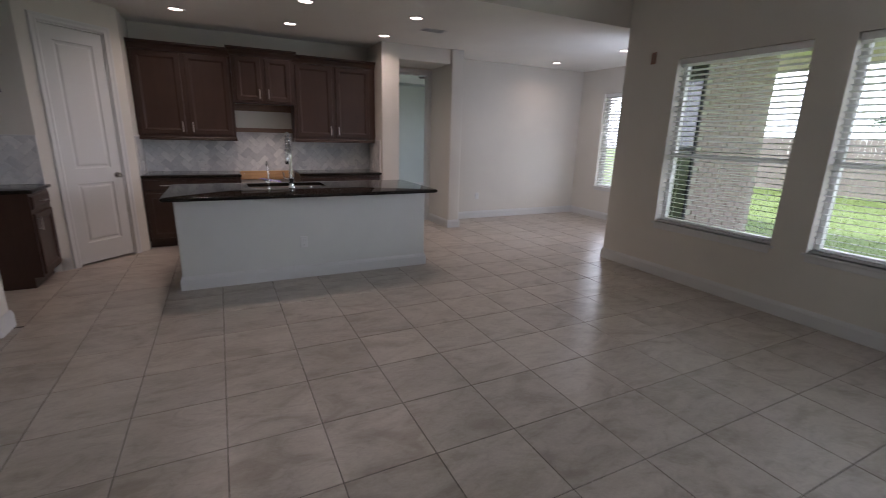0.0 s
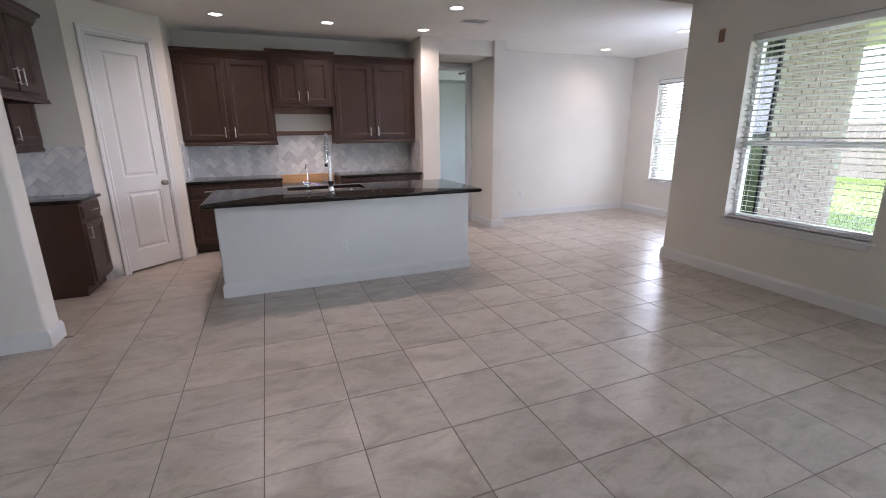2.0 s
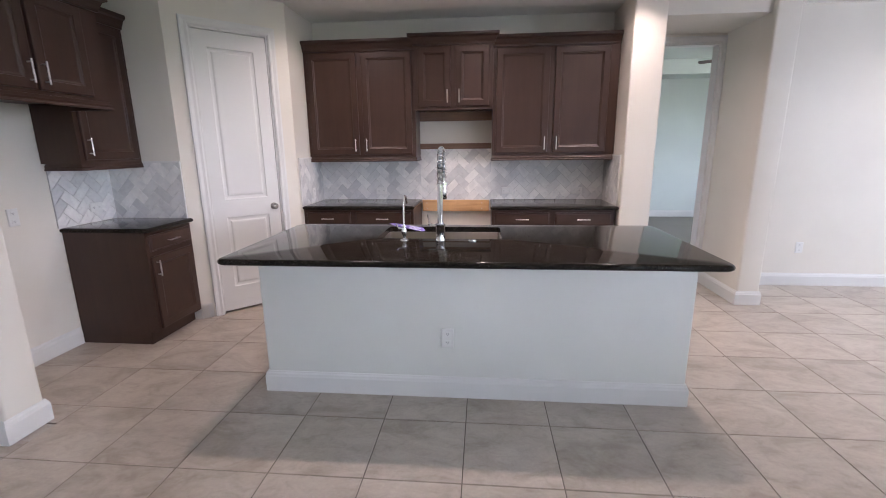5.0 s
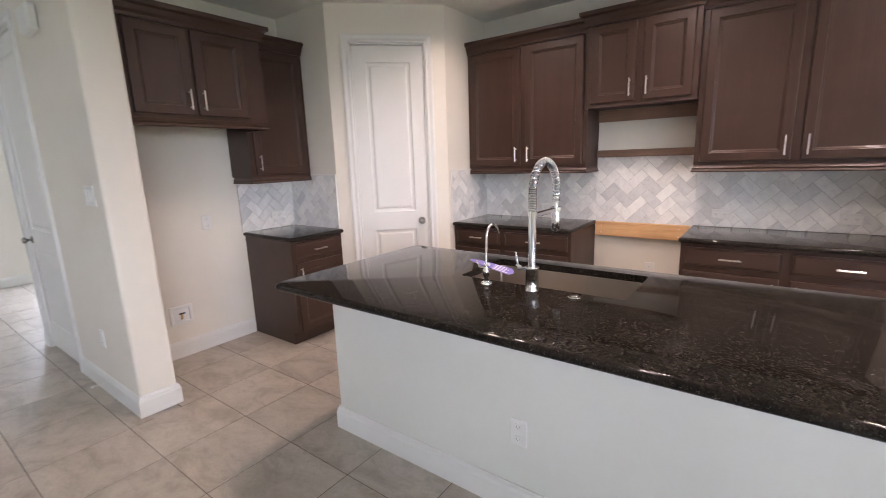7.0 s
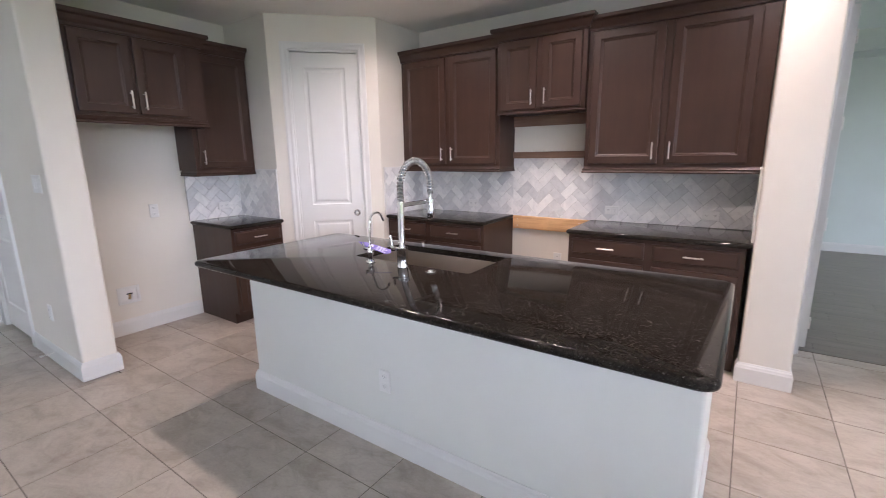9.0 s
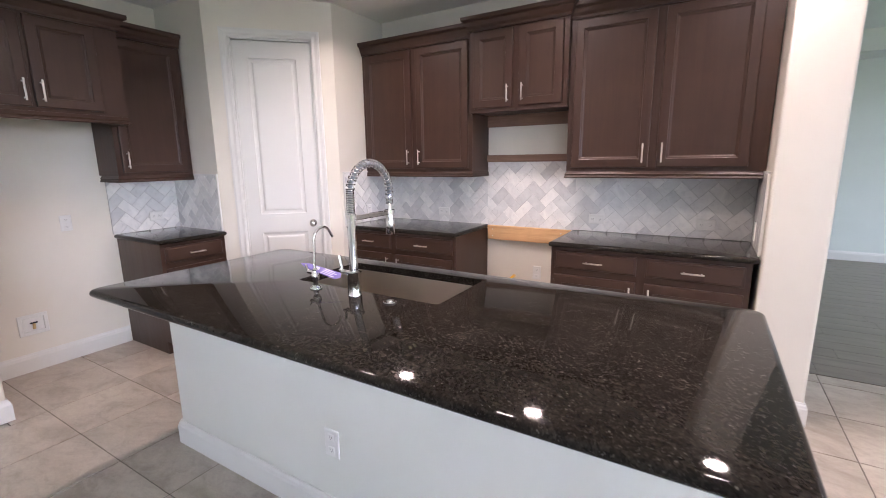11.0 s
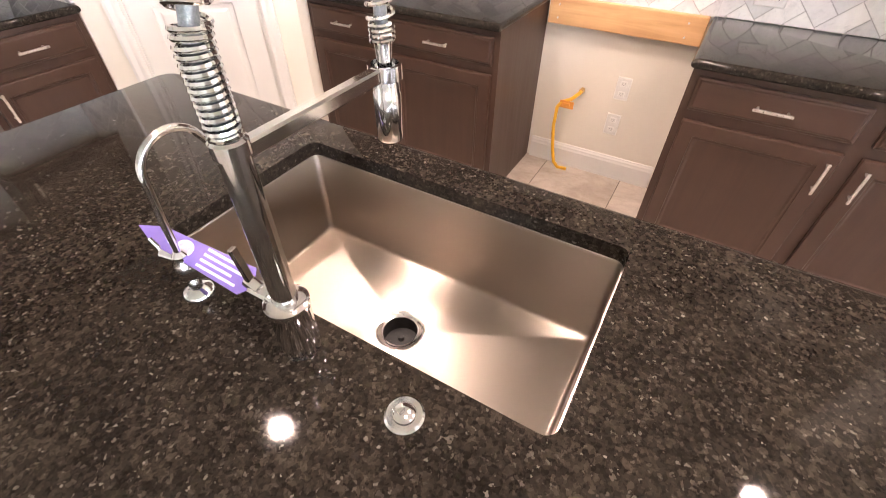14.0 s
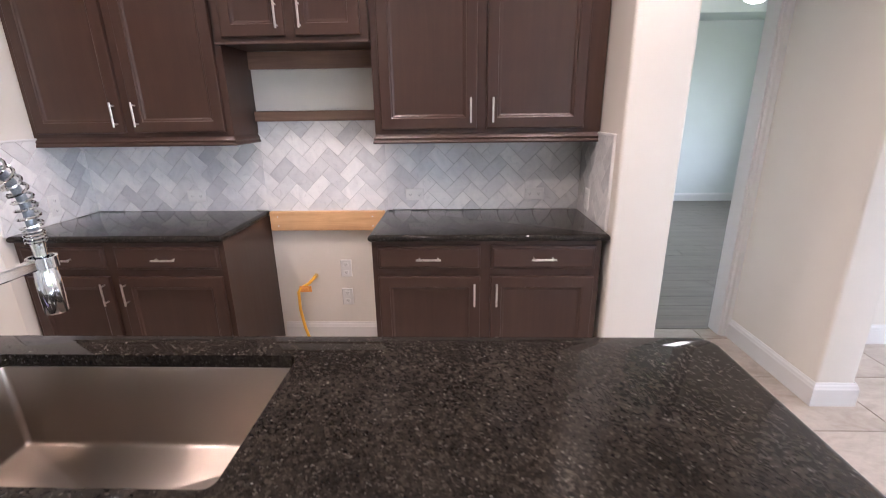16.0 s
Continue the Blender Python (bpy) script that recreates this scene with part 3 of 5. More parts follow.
panel_door("door_1", 0.59, 2.405, DIAG @ pose(0.193, 0.012, 0.018), "white two-panel pantry door, closed, with a nickel knob", True)
casing(0.616, 2.44, DIAG @ pose(0.180, 0, 0))
jamb(0.616, 2.44, 0.1, DIAG @ pose(0.180, 0.001, 0))
panel_door("door_2", 0.785, 2.405, pose(-3.32, 4.012, 0.018), "white two-panel closet door, closed, in the passage wall", False)
casing(0.815, 2.44, pose(-3.335, 4.0, 0))
jamb(0.815, 2.44, 0.21, pose(-3.335, 4.001, 0))
casing(0.695, 2.44, pose(2.64, 7.12, 0))
jamb(0.695, 2.44, 0.12, pose(2.64, 7.121, 0))
panel_door("door_3", 0.665, 2.405, pose(2.665, 7.255, 0.014, 0, 0, 90) @ Matrix.Translation((0, -0.036, 0)), "white two-panel bedroom door standing wide open", True, knob_both=True)

# front door with clear glass in the foyer
fd = tagged(thing("door_4", -6.52, 4.56, 0, 0), "front door with a large clear glass pane", "door", kind="structure")
part("door_frame", boxes((0, 0.045, 0.0, 0.10, 0, 2.13), (0, 0.045, 0.80, 0.90, 0, 2.13), (0, 0.045, 0.10, 0.80, 0, 0.14), (0, 0.045, 0.10, 0.80, 2.0, 2.13)), TRIM, fd, "white door frame")
g = part("door_pane", boxes((0.018, 0.024, 0.10, 0.80, 0.14, 2.0)), GLASS, fd, "clear glass")
g.visible_shadow = False


# ---------------------------------------------------------------- windows and blinds
def window(name, x, y0, y1, z0, z1, label, n=38):
    w = tagged(thing(name, x, y0, z0), label, "window", kind="structure")
    W, Hh = y1 - y0, z1 - z0
    f = 0.045
    a, b = 0.105, 0.165
    part("window_frame", boxes((a, b, 0, f, 0, Hh), (a, b, W - f, W, 0, Hh), (a, b, f, W - f, 0, f), (a, b, f, W - f, Hh - f, Hh), bevel=0.003), VINYL, w, "pale vinyl window frame")
    part("meeting_rail", boxes((a + 0.005, b - 0.005, f, W - f, Hh * 0.415, Hh * 0.415 + 0.05), bevel=0.003), VINYL, w, "pale vinyl meeting rail")
    for za, zb, xx in ((f, Hh * 0.415, 0.125), (Hh * 0.415 + 0.05, Hh - f, 0.14)):
        p = part("pane", boxes((xx, xx + 0.005, f, W - f, za, zb)), GLASS, w, "clear glass pane")
        p.visible_shadow = False
    part("window_sill", boxes((-0.022, a, -0.03, W + 0.03, -0.022, 0.0), (-0.010, 0.0, 0.0, W, -0.075, -0.022), bevel=0.004), TRIM, w, "white painted window stool and apron")
    return w


def blind(x, y0, y1, z0, z1, group, n=33, tilt=15):
    W, Hh = y1 - y0 - 0.016, z1 - z0
    b = thing("window_blind", x + 0.055, y0 + 0.008, z0 + 0.003, 0, "white two-inch slatted blind, lowered with its slats open", "window blind", group)
    part("headrail", boxes((-0.032, 0.028, 0, W, Hh - 0.062, Hh - 0.006), bevel=0.004), BLIND, b, "white headrail with valance")
    part("bottom_rail", boxes((-0.025, 0.025, 0, W, 0.0, 0.018), bevel=0.004), BLIND, b, "white bottom rail")
    bm = bmesh.new()
    prof = [(-0.024, 0.0), (-0.012, 0.0022), (0, 0.003), (0.012, 0.0022), (0.024, 0.0), (0.012, -0.0006), (0, 0.0), (-0.012, -0.0006)]
    loft(bm, [[(px, y, pz) for px, pz in prof] for y in (0.0, W)], True, True)
    me = mesh_of("slat", bm, BLIND)
    top, bot = Hh - 0.075, 0.03
    for i in range(n):
        part("slat", me, BLIND, b, at=pose(0, 0, bot + (top - bot) * i / (n - 1), 0, tilt, 0))
    for yy in (0.14, W / 2, W - 0.14):
        for xx in (-0.026, 0.026):
            part("ladder_cord", tube(bmesh.new(), [(xx, yy, 0.01), (xx, yy, Hh - 0.06)], 0.0011, 5), BLIND, b)
    part("tilt_wand", tube(bmesh.new(), [(-0.036, W - 0.08, Hh - 0.06), (-0.038, W - 0.08, Hh - 0.95)], 0.004, 6), PLASTIC, b, "thin clear wand")
    return b


for i, (a, b) in enumerate(WINS):
    window("window_%d" % (i + 1), XW, a, b, SILL, HEAD, "tall white single-hung window onto the lawn")
    blind(XW, a, b, SILL, HEAD, "living room blinds")
# fill lamps in the two added windows, on the room side of their glass
for a, b in WINS[2:]:
    li = new("window_daylight", bpy.data.lights.new("window_daylight", "AREA"))
    li.data.shape, li.data.size, li.data.size_y, li.data.energy, li.data.color = "RECTANGLE", b - a - 0.1, HEAD - SILL - 0.1, SKY_W, (0.87, 0.94, 1.0)
    li.matrix_world = look((XW + 0.012, (a + b) / 2, (SILL + HEAD) / 2), (XW - 1, (a + b) / 2, (SILL + HEAD) / 2 - 0.1))
# unseen lamp added on the solid south wall, for daylight through shaded_window
li = new("nook_added_daylight", bpy.data.lights.new("nook_added_daylight", "AREA"))
li.data.shape, li.data.size, li.data.size_y, li.data.energy, li.data.color = "RECTANGLE", 0.40, 1.88, 26.0, (0.87, 0.94, 1.0)
li.matrix_world = look((5.22, YN + 0.004, 1.34), (5.22, YN + 1, 1.30))
window("window_9", XD, *DWIN, SILL, HEAD - 0.02, "tall white single-hung window in the dining nook")
blind(XD, *DWIN, SILL, HEAD - 0.02, "dining nook blind", tilt=-34)


# ---------------------------------------------------------------- kitchen cabinets
RINGS = [(0, 0), (0.002, 0.004), (0.005, 0.0058), (0.010, 0.0066), (0.017, 0.0115), (0.021, 0.0125)]


def pull(parent, x, z, upright, length=0.125, y=0.0):
    """A flat bar pull on two posts."""
    h = length / 2
    bm = bmesh.new()
    if upright:
        box(bm, x - 0.005, x + 0.005, y - 0.034, y - 0.026, z - h, z + h, bevel=0.002)
        posts = [(x, z - h + 0.016), (x, z + h - 0.016)]
    else:
        box(bm, x - h, x + h, y - 0.034, y - 0.026, z - 0.005, z + 0.005, bevel=0.002)
        posts = [(x - h + 0.016, z), (x + h - 0.016, z)]
    for px, pz in posts:
        tube(bm, [(px, y, pz), (px, y - 0.028, pz)], 0.0042, 8)
    return part("handle", bm, NICKEL, parent, "brushed nickel bar handle")


def front(parent, name, x0, x1, z0, z1, handle, rail=0.055, y=0.0, t=0.02):
    """A door or drawer front, its face 20 mm proud of the face frame; handle: (x, z, upright) or None."""
    w, h = x1 - x0, z1 - z0
    bm = bmesh.new()
    if name == "drawer_front":
        rings_rect(bm, 0, w, 0, h, [(0, t), (0, 0.010), (0.002, 0.0075), (0.009, 0.006), (0.013, 0.0015), (0.017, 0.0)])
        bm.faces.new([v for v in bm.verts][:4])
    else:
        panel_slab(bm, w, h, t, [(rail, w - rail, rail, h - rail)], RINGS, e=0.006)
    d = part(name, bm, CAB if name == "cabinet_door" else CABX, parent, at=pose(x0, y - t, z0))
    if handle:
        pull(d, handle[0] - x0, handle[1] - z0, handle[2])
    return d


def base_cabinet(x, y, rz, w, depth, label, group, doors=2, split=None):
    """Floor cabinet, front towards local -y, with drawers over doors."""
    c = thing("base_cabinet", x, y, 0, rz, label, "cabinet", group)
    top = 0.879
    bm = bmesh.new()
    box(bm, 0, w, 0.0, depth, 0.10, top)
    box(bm, 0.0, w, 0.07, depth, 0.0, 0.10)
    part("body", bm, CAB, c, "dark stained carcass and face frame")
    n = doors
    edge, gap = 0.028, 0.052
    each = (w - 2 * edge - gap * (n - 1)) / n
    spans = [(edge + i * (each + gap), edge + i * (each + gap) + each) for i in range(n)]
    if split:
        spans = [(edge, split - gap / 2), (split + gap / 2, w - edge)]
    for i, (a, b) in enumerate(spans):
        each = b - a
        front(c, "drawer_front", a, a + each, 0.730, 0.852, (a + each / 2, 0.790, False))
        hx = a + each - 0.030 if i % 2 == 0 else a + 0.030
        if n == 1:
            hx = a + 0.030
        front(c, "cabinet_door", a, a + each, 0.125, 0.690, (hx, 0.600, True), 0.055)
    return c


def crown_profile(h=0.10, out=0.055):
    return [(0, 0), (0.012, 0), (0.014, h * 0.18), (out * 0.45, h * 0.36), (out * 0.62, h * 0.62), (out * 0.95, h * 0.72), (out, h * 0.8), (out, h), (0, h)]


def upper_cabinet(x, y, rz, w, depth, z0, z1, label, group, doors=2, crown=(True, True), rail=True, returns=(0, 0), filler=0.0, gap=0.050):
    """Wall cabinet; z0 is the underside of its light rail and z1 the top of its crown."""
    c = thing("wall_cabinet", x, y, z0, rz, label, "cabinet", group)
    h = z1 - z0
    lo, hi = 0.05, h - 0.10
    bm = bmesh.new()
    box(bm, 0, w, 0, depth, lo, hi + 0.06)
    part("body", bm, CAB, c, "dark stained carcass and face frame")
    edge = 0.035
    each = (w - filler - 2 * edge - gap * (doors - 1)) / doors
    for i in range(doors):
        a = edge + i * (each + gap)
        hx = a + each - 0.032 if i % 2 == 0 and doors > 1 else a + 0.032
        front(c, "cabinet_door", a, a + each, lo + 0.022, hi - 0.012, (hx, lo + 0.115, True), 0.055)
    l, r = returns
    path = ([(0, l)] if l else []) + [(0, 0), (w, 0)] + ([(w, r)] if r else [])
    prof = [(o, z + hi) for o, z in crown_profile()]
    part("crown_moulding", sweep(bmesh.new(), path, prof), CABX, c, "dark stained crown moulding")
    if rail:
        lp = [(0, 0), (0.022, 0), (0.026, 0.006), (0.022, 0.014), (0.018, 0.018), (0.022, 0.028), (0.016, 0.036), (0.008, 0.05), (0, 0.05)]
        pr = [(o - 0.012, z) for o, z in lp]
        part("light_rail", sweep(bmesh.new(), path, pr), CABX, c, "dark stained light rail moulding")
    return c


def counter(name, loop_fn, z1, t, label, hole=None, category="countertop"):
    """A granite slab with a half-round edge; loop_fn(inset) gives its outline."""
    bm, n = bmesh.new(), 6
    loops = []
    for k in range(n + 1):
        a = -90 + 180 * k / n
        loops.append([(x, y, z1 - t / 2 + t / 2 * math.sin(radians(a))) for x, y in loop_fn(t / 2 * (1 - math.cos(radians(a))))])
    if hole:
        inner = [[(x, y, z) for x, y in hole] for z in (z1, z1 - t)]
        loft(bm, [inner[1], *loops, inner[0], inner[1]])
    else:
        loft(bm, loops, True, True)
    return tagged(part(name, bm, GRANITE, None, smooth=True), label, category)


def slab(x0, x1, y0, y1, r=0.008):
    return lambda i: rounded(x0 + i, x1 - i, y0 + i, y1 - i, max(r, 0.004), 6)


CT = 0.914
base_cabinet(-0.765, 6.462, 0, 1.105, 0.585, "dark stained base cabinet with two drawers over two doors", "base cabinets along the back wall", split=0.500)
base_cabinet(1.102, 6.462, 0, 1.150, 0.585, "dark stained base cabinet with two drawers over two doors", "base cabinets along the back wall")
counter("countertop", slab(-0.768, 0.352, 6.425, 7.048), CT, 0.035, "polished black granite countertop on the base cabinet")
counter("countertop", slab(1.088, 2.281, 6.425, 7.048), CT, 0.035, "polished black granite countertop on the base cabinet")
base_cabinet(-1.455, 5.178, 90, 0.515, 0.65, "narrow dark stained base cabinet with one drawer and one door", "cabinets beside the refrigerator space", 1)
counter("countertop", slab(XL + 0.002, -1.415, 5.158, 5.698), CT, 0.035, "small polished black granite countertop in the corner")

upper_cabinet(-0.766, 6.742, 0, 1.108, 0.306, 1.335, 2.490, "tall dark stained wall cabinet with two panelled doors", "wall cabinets along the back wall", returns=(0, 0.3))
upper_cabinet(1.103, 6.742, 0, 1.175, 0.306, 1.335, 2.490, "tall dark stained wall cabinet with two panelled doors", "wall cabinets along the back wall", returns=(0.3, 0), filler=0.055)
mid = upper_cabinet(0.344, 6.700, 0, 0.757, 0.348, 1.785, 2.515, "short dark stained wall cabinet over the cooktop space", "wall cabinets along the back wall", rail=False, returns=(0.04, 0.04))
part("back_panel", boxes((0.0, 0.757, 0.322, 0.346, -0.046, 0.046)), LEDGE, mid, "brown wood strip against the wall")
part("bottom_trim", sweep(bmesh.new(), [(0, 0.04), (0, 0), (0.757, 0), (0.757, 0.04)], [(-0.004, 0.040), (0.004, 0.040), (0.006, 0.044), (0.004, 0.052), (-0.004, 0.052)]), CABX, mid, "dark wood bottom trim")
upper_cabinet(-1.470, 4.213, 90, 0.885, 0.63, 1.735, 2.435, "deep dark stained cabinet over the refrigerator space", "cabinets beside the refrigerator space", returns=(0, 0.3), filler=0.10, gap=0.022)
upper_cabinet(-1.790, 5.125, 90, 0.560, 0.31, 1.335, 2.480, "narrow dark stained wall cabinet with one panelled door", "cabinets beside the refrigerator space", 1, returns=(0.28, 0))

ledge = tagged(part("wood_ledge", boxes((0.344, 1.101, 7.012, 7.036, 1.452, 1.510), bevel=0.003), LEDGE), "dark wood strip fixed across the wall above the tiles", "ledge")
board = thing("pine_board", 0.356, 7.008, 0.787, 0, "raw pine board screwed to the wall in the cooktop gap", "board")
part("plank", boxes((0, 0.726, 0, 0.040, 0, 0.122), bevel=0.003), PINE, board)
for k in range(4):
    part("screw", lathe(bmesh.new(), [(0, 0), (0.005, 0), (0.004, 0.002), (0, 0.002)], 8, m=pose(0.05 + 0.6 * (k % 2), 0, 0.03 + 0.06 * (k // 2), 90)), NICKEL, board, "steel screw head")

# ---------------------------------------------------------------- island
IX0, IX1, IY0, IY1 = -0.300, 2.180, 4.612, 5.385
bm = bmesh.new()
lp = corners(IX0, IX1, IY0, IY1, (0.004, 0.004, 0.014, 0.014))
li_ = rounded(IX0 + 0.11, IX1 - 0.11, IY0 + 0.11, IY1 - 0.03, 0.004, 5)
loft(bm, [[(x, y, 0) for x, y in li_], [(x, y, 0) for x, y in lp], [(x, y, 0.878) for x, y in lp], [(x, y, 0.878) for x, y in li_], [(x, y, 0) for x, y in li_]])
solid("kitchen_island_wall", bm, ISLAND, "pale greige painted drywall body of the kitchen island", "island", smooth=True)
solid("baseboard", sweep(bmesh.new(), [(IX0, IY1), (IX0, IY0), (IX1, IY0), (IX1, IY1)], BASE), TRIM, "white painted skirting round the island", "baseboard")
tx0, tx1, ty0, ty1 = -0.375, 2.215, 4.318, 5.425
SX0, SX1, SY0, SY1 = 0.352, 1.136, 4.900, 5.312
hole = rounded(SX0, SX1, SY0, SY1, 0.022, 6)
counter("island_countertop", slab(tx0, tx1, ty0, ty1, 0.045), CT, 0.035, "large polished black granite island top with a sink cutout", hole)


def sink():
    s = thing("kitchen_sink", (SX0 + SX1) / 2, (SY0 + SY1) / 2, 0.640, 0, "brushed stainless steel undermount sink, empty", "sink")
    cx, cy = (SX0 + SX1) / 2, (SY0 + SY1) / 2
    bm = bmesh.new()
    hx, hy = (SX1 - SX0) / 2 - 0.003, (SY1 - SY0) / 2 - 0.003
    loops = []
    for i, z, r in ((-0.025, 0.2375, 0.03), (-0.025, 0.239, 0.03), (0, 0.239, 0.014), (0.002, 0.235, 0.014), (0.005, 0.018, 0.014), (0.0065, 0.009, 0.014), (0.010, 0.004, 0.013), (0.016, 0.0022, 0.012)):
        loops.append([(x, y, z) for x, y in rounded_dense(-hx + i, hx - i, -hy + i, hy - i, r, 6)])
    dx, dy, n = -0.005, 0.0, len(loops[0])
    ring = []
    for x, y, z in loops[-1]:
        a = math.atan2(y - dy, x - dx)
        ring.append((dx + 0.057 * math.cos(a), dy + 0.057 * math.sin(a), -0.003))
    loops.append(ring)
    loft(bm, loops)
    for e in bm.edges:
        e.smooth = not any(q.calc_area() > 0.008 for q in e.link_faces)
    part("basin", bm, STEEL, s, "brushed stainless steel basin", True)
    part("drain_flange", lathe(bmesh.new(), [(0.040, -0.007), (0.059, -0.004), (0.058, 0.0), (0.052, 0.0), (0.046, -0.005), (0.041, -0.008), (0.040, -0.007)], 28, dx, dy, cap=False), CHROME, s, "polished drain ring", True)
    # the drain's inner shade is put into the cup's near-black colour
    part("drain_basket", lathe(bmesh.new(), [(0.002, -0.050), (0.041, -0.050), (0.041, -0.009), (0.043, -0.007), (0.043, -0.052), (0.002, -0.052)], 24, dx, dy), DARKHOLE, s, "drain cup coloured near-black for its shade", True)
    part("drain_stopper", lathe(bmesh.new(), [(0.0, -0.046), (0.026, -0.046), (0.026, -0.040), (0.008, -0.038), (0.006, -0.028), (0.0, -0.027)], 20, dx, dy), DARKHOLE, s, "dark strainer post", True)


sink()


def spring_faucet():
    f = thing("kitchen_faucet", 0.761, 4.846, CT, 0, "tall chrome pull-down kitchen faucet with an exposed spring neck", "faucet")
    part("base", lathe(bmesh.new(), [(0.0, 0), (0.0295, 0), (0.0295, 0.002), (0.0285, 0.004), (0.0285, 0.088), (0.031, 0.091), (0.031, 0.101), (0.024, 0.105), (0.0, 0.105)], 26), CHROME, f, "polished chrome base", True)
    part("riser", tube(bmesh.new(), [(0, 0, 0.10), (0, 0, 0.33)], 0.0172, 18), CHROME, f, "polished chrome riser", True)
    part("riser_collar", lathe(bmesh.new(), [(0.0, 0.325), (0.020, 0.325), (0.020, 0.34), (0.017, 0.343), (0, 0.343)], 20), CHROME, f, "", True)
    # line of the neck: straight up, over in a half circle, down to the spray head
    R, z0, line = 0.128, 0.34, []
    top = 0.415
    line += [(0, 0, z0 + (top - z0) * k / 8) for k in range(8)]
    line += [(0, R - R * math.cos(radians(a)), top + R * math.sin(radians(a))) for a in range(0, 180, 6)]
    line += [(0, 2 * R, top - 0.055 * k / 4) for k in range(5)]
    part("hose", tube(bmesh.new(), line, 0.0085, 10), speckle_hose, f, "grey braided hose", True)
    pts = [Vector(p) for p in line]
    lens = [0]
    for a, b in zip(pts, pts[1:]):
        lens.append(lens[-1] + (b - a).length)

    def at(s):
        for i in range(len(pts) - 1):
            if s <= lens[i + 1] or i == len(pts) - 2:
                k = (s - lens[i]) / max(1e-9, lens[i + 1] - lens[i])
                return pts[i].lerp(pts[i + 1], k), (pts[i + 1] - pts[i]).normalized()

    def coil(s0, s1, pitch, r, wire, name):
        out, turns = [], (s1 - s0) / pitch
        n = int(turns * 14)
        for k in range(n + 1):
            s = s0 + (s1 - s0) * k / n
            p, d = at(s)
            u = Vector((1, 0, 0))
            v = d.cross(u).normalized()
            a = 2 * math.pi * turns * k / n
            out.append(p + r * (math.cos(a) * u + math.sin(a) * v))
        part(name, tube(bmesh.new(), out, wire, 6), CHROME, f, "polished chrome coil spring", True)

    coil(0.0, 0.105, 0.0068, 0.0152, 0.0030, "tight_spring")
    coil(0.105, lens[-1] - 0.025, 0.0163, 0.0166, 0.0027, "neck_spring")
    coil(lens[-1] - 0.025, lens[-1], 0.0066, 0.0150, 0.0028, "end_spring")
    part("head_neck", lathe(bmesh.new(), [(0.0, 0.365), (0.012, 0.365), (0.010, 0.335), (0.013, 0.318), (0.0, 0.318)][::-1], 18, 0, 2 * R), CHROME, f, "", True)
    part("spray_head", lathe(bmesh.new(), [(0.0, 0.222), (0.0175, 0.222), (0.0195, 0.2245), (0.0200, 0.292), (0.0185, 0.296), (0.0185, 0.318), (0.012, 0.325), (0.0, 0.325)], 22, 0, 2 * R), CHROME, f, "polished chrome spray head", True)
    bm = boxes((-0.009, 0.009, 0.012, 2 * R - 0.02, 0.313, 0.333), bevel=0.003)
    part("support_arm", bm, CHROME, f, "chrome support arm")
    bm = bmesh.new()
    loft(bm, [[(r * math.cos(radians(a)), 2 * R + r * math.sin(radians(a)), z) for a in range(0, 360, 15)] for r, z in ((0.0195, 0.314), (0.0240, 0.314), (0.0240, 0.334), (0.0195, 0.334), (0.0195, 0.314))])
    part("docking_ring", bm, CHROME, f, "chrome docking ring", True)
    bm = boxes((-0.066, -0.020, -0.013, 0.013, 0.086, 0.100), bevel=0.003)
    tube(bm, [(-0.052, 0, 0.094), (-0.074, 0, 0.102)], [0.010, 0.0095], 14)
    lv = part("lever_arm", bm, CHROME, f, "flat chrome lever arm")
    part("lever", boxes((-0.004, 0.004, -0.006, 0.006, 0.0, 0.062), bevel=0.0015), CHROME, lv, "thin flat chrome lever", at=pose(-0.066, 0.0, 0.101, 0, -10, 10))


speckle_hose = speckle("hose_braid", (0.20, 0.23, 0.26), (0.36, 0.39, 0.42), 0.4, 400, 0.5)
spring_faucet()


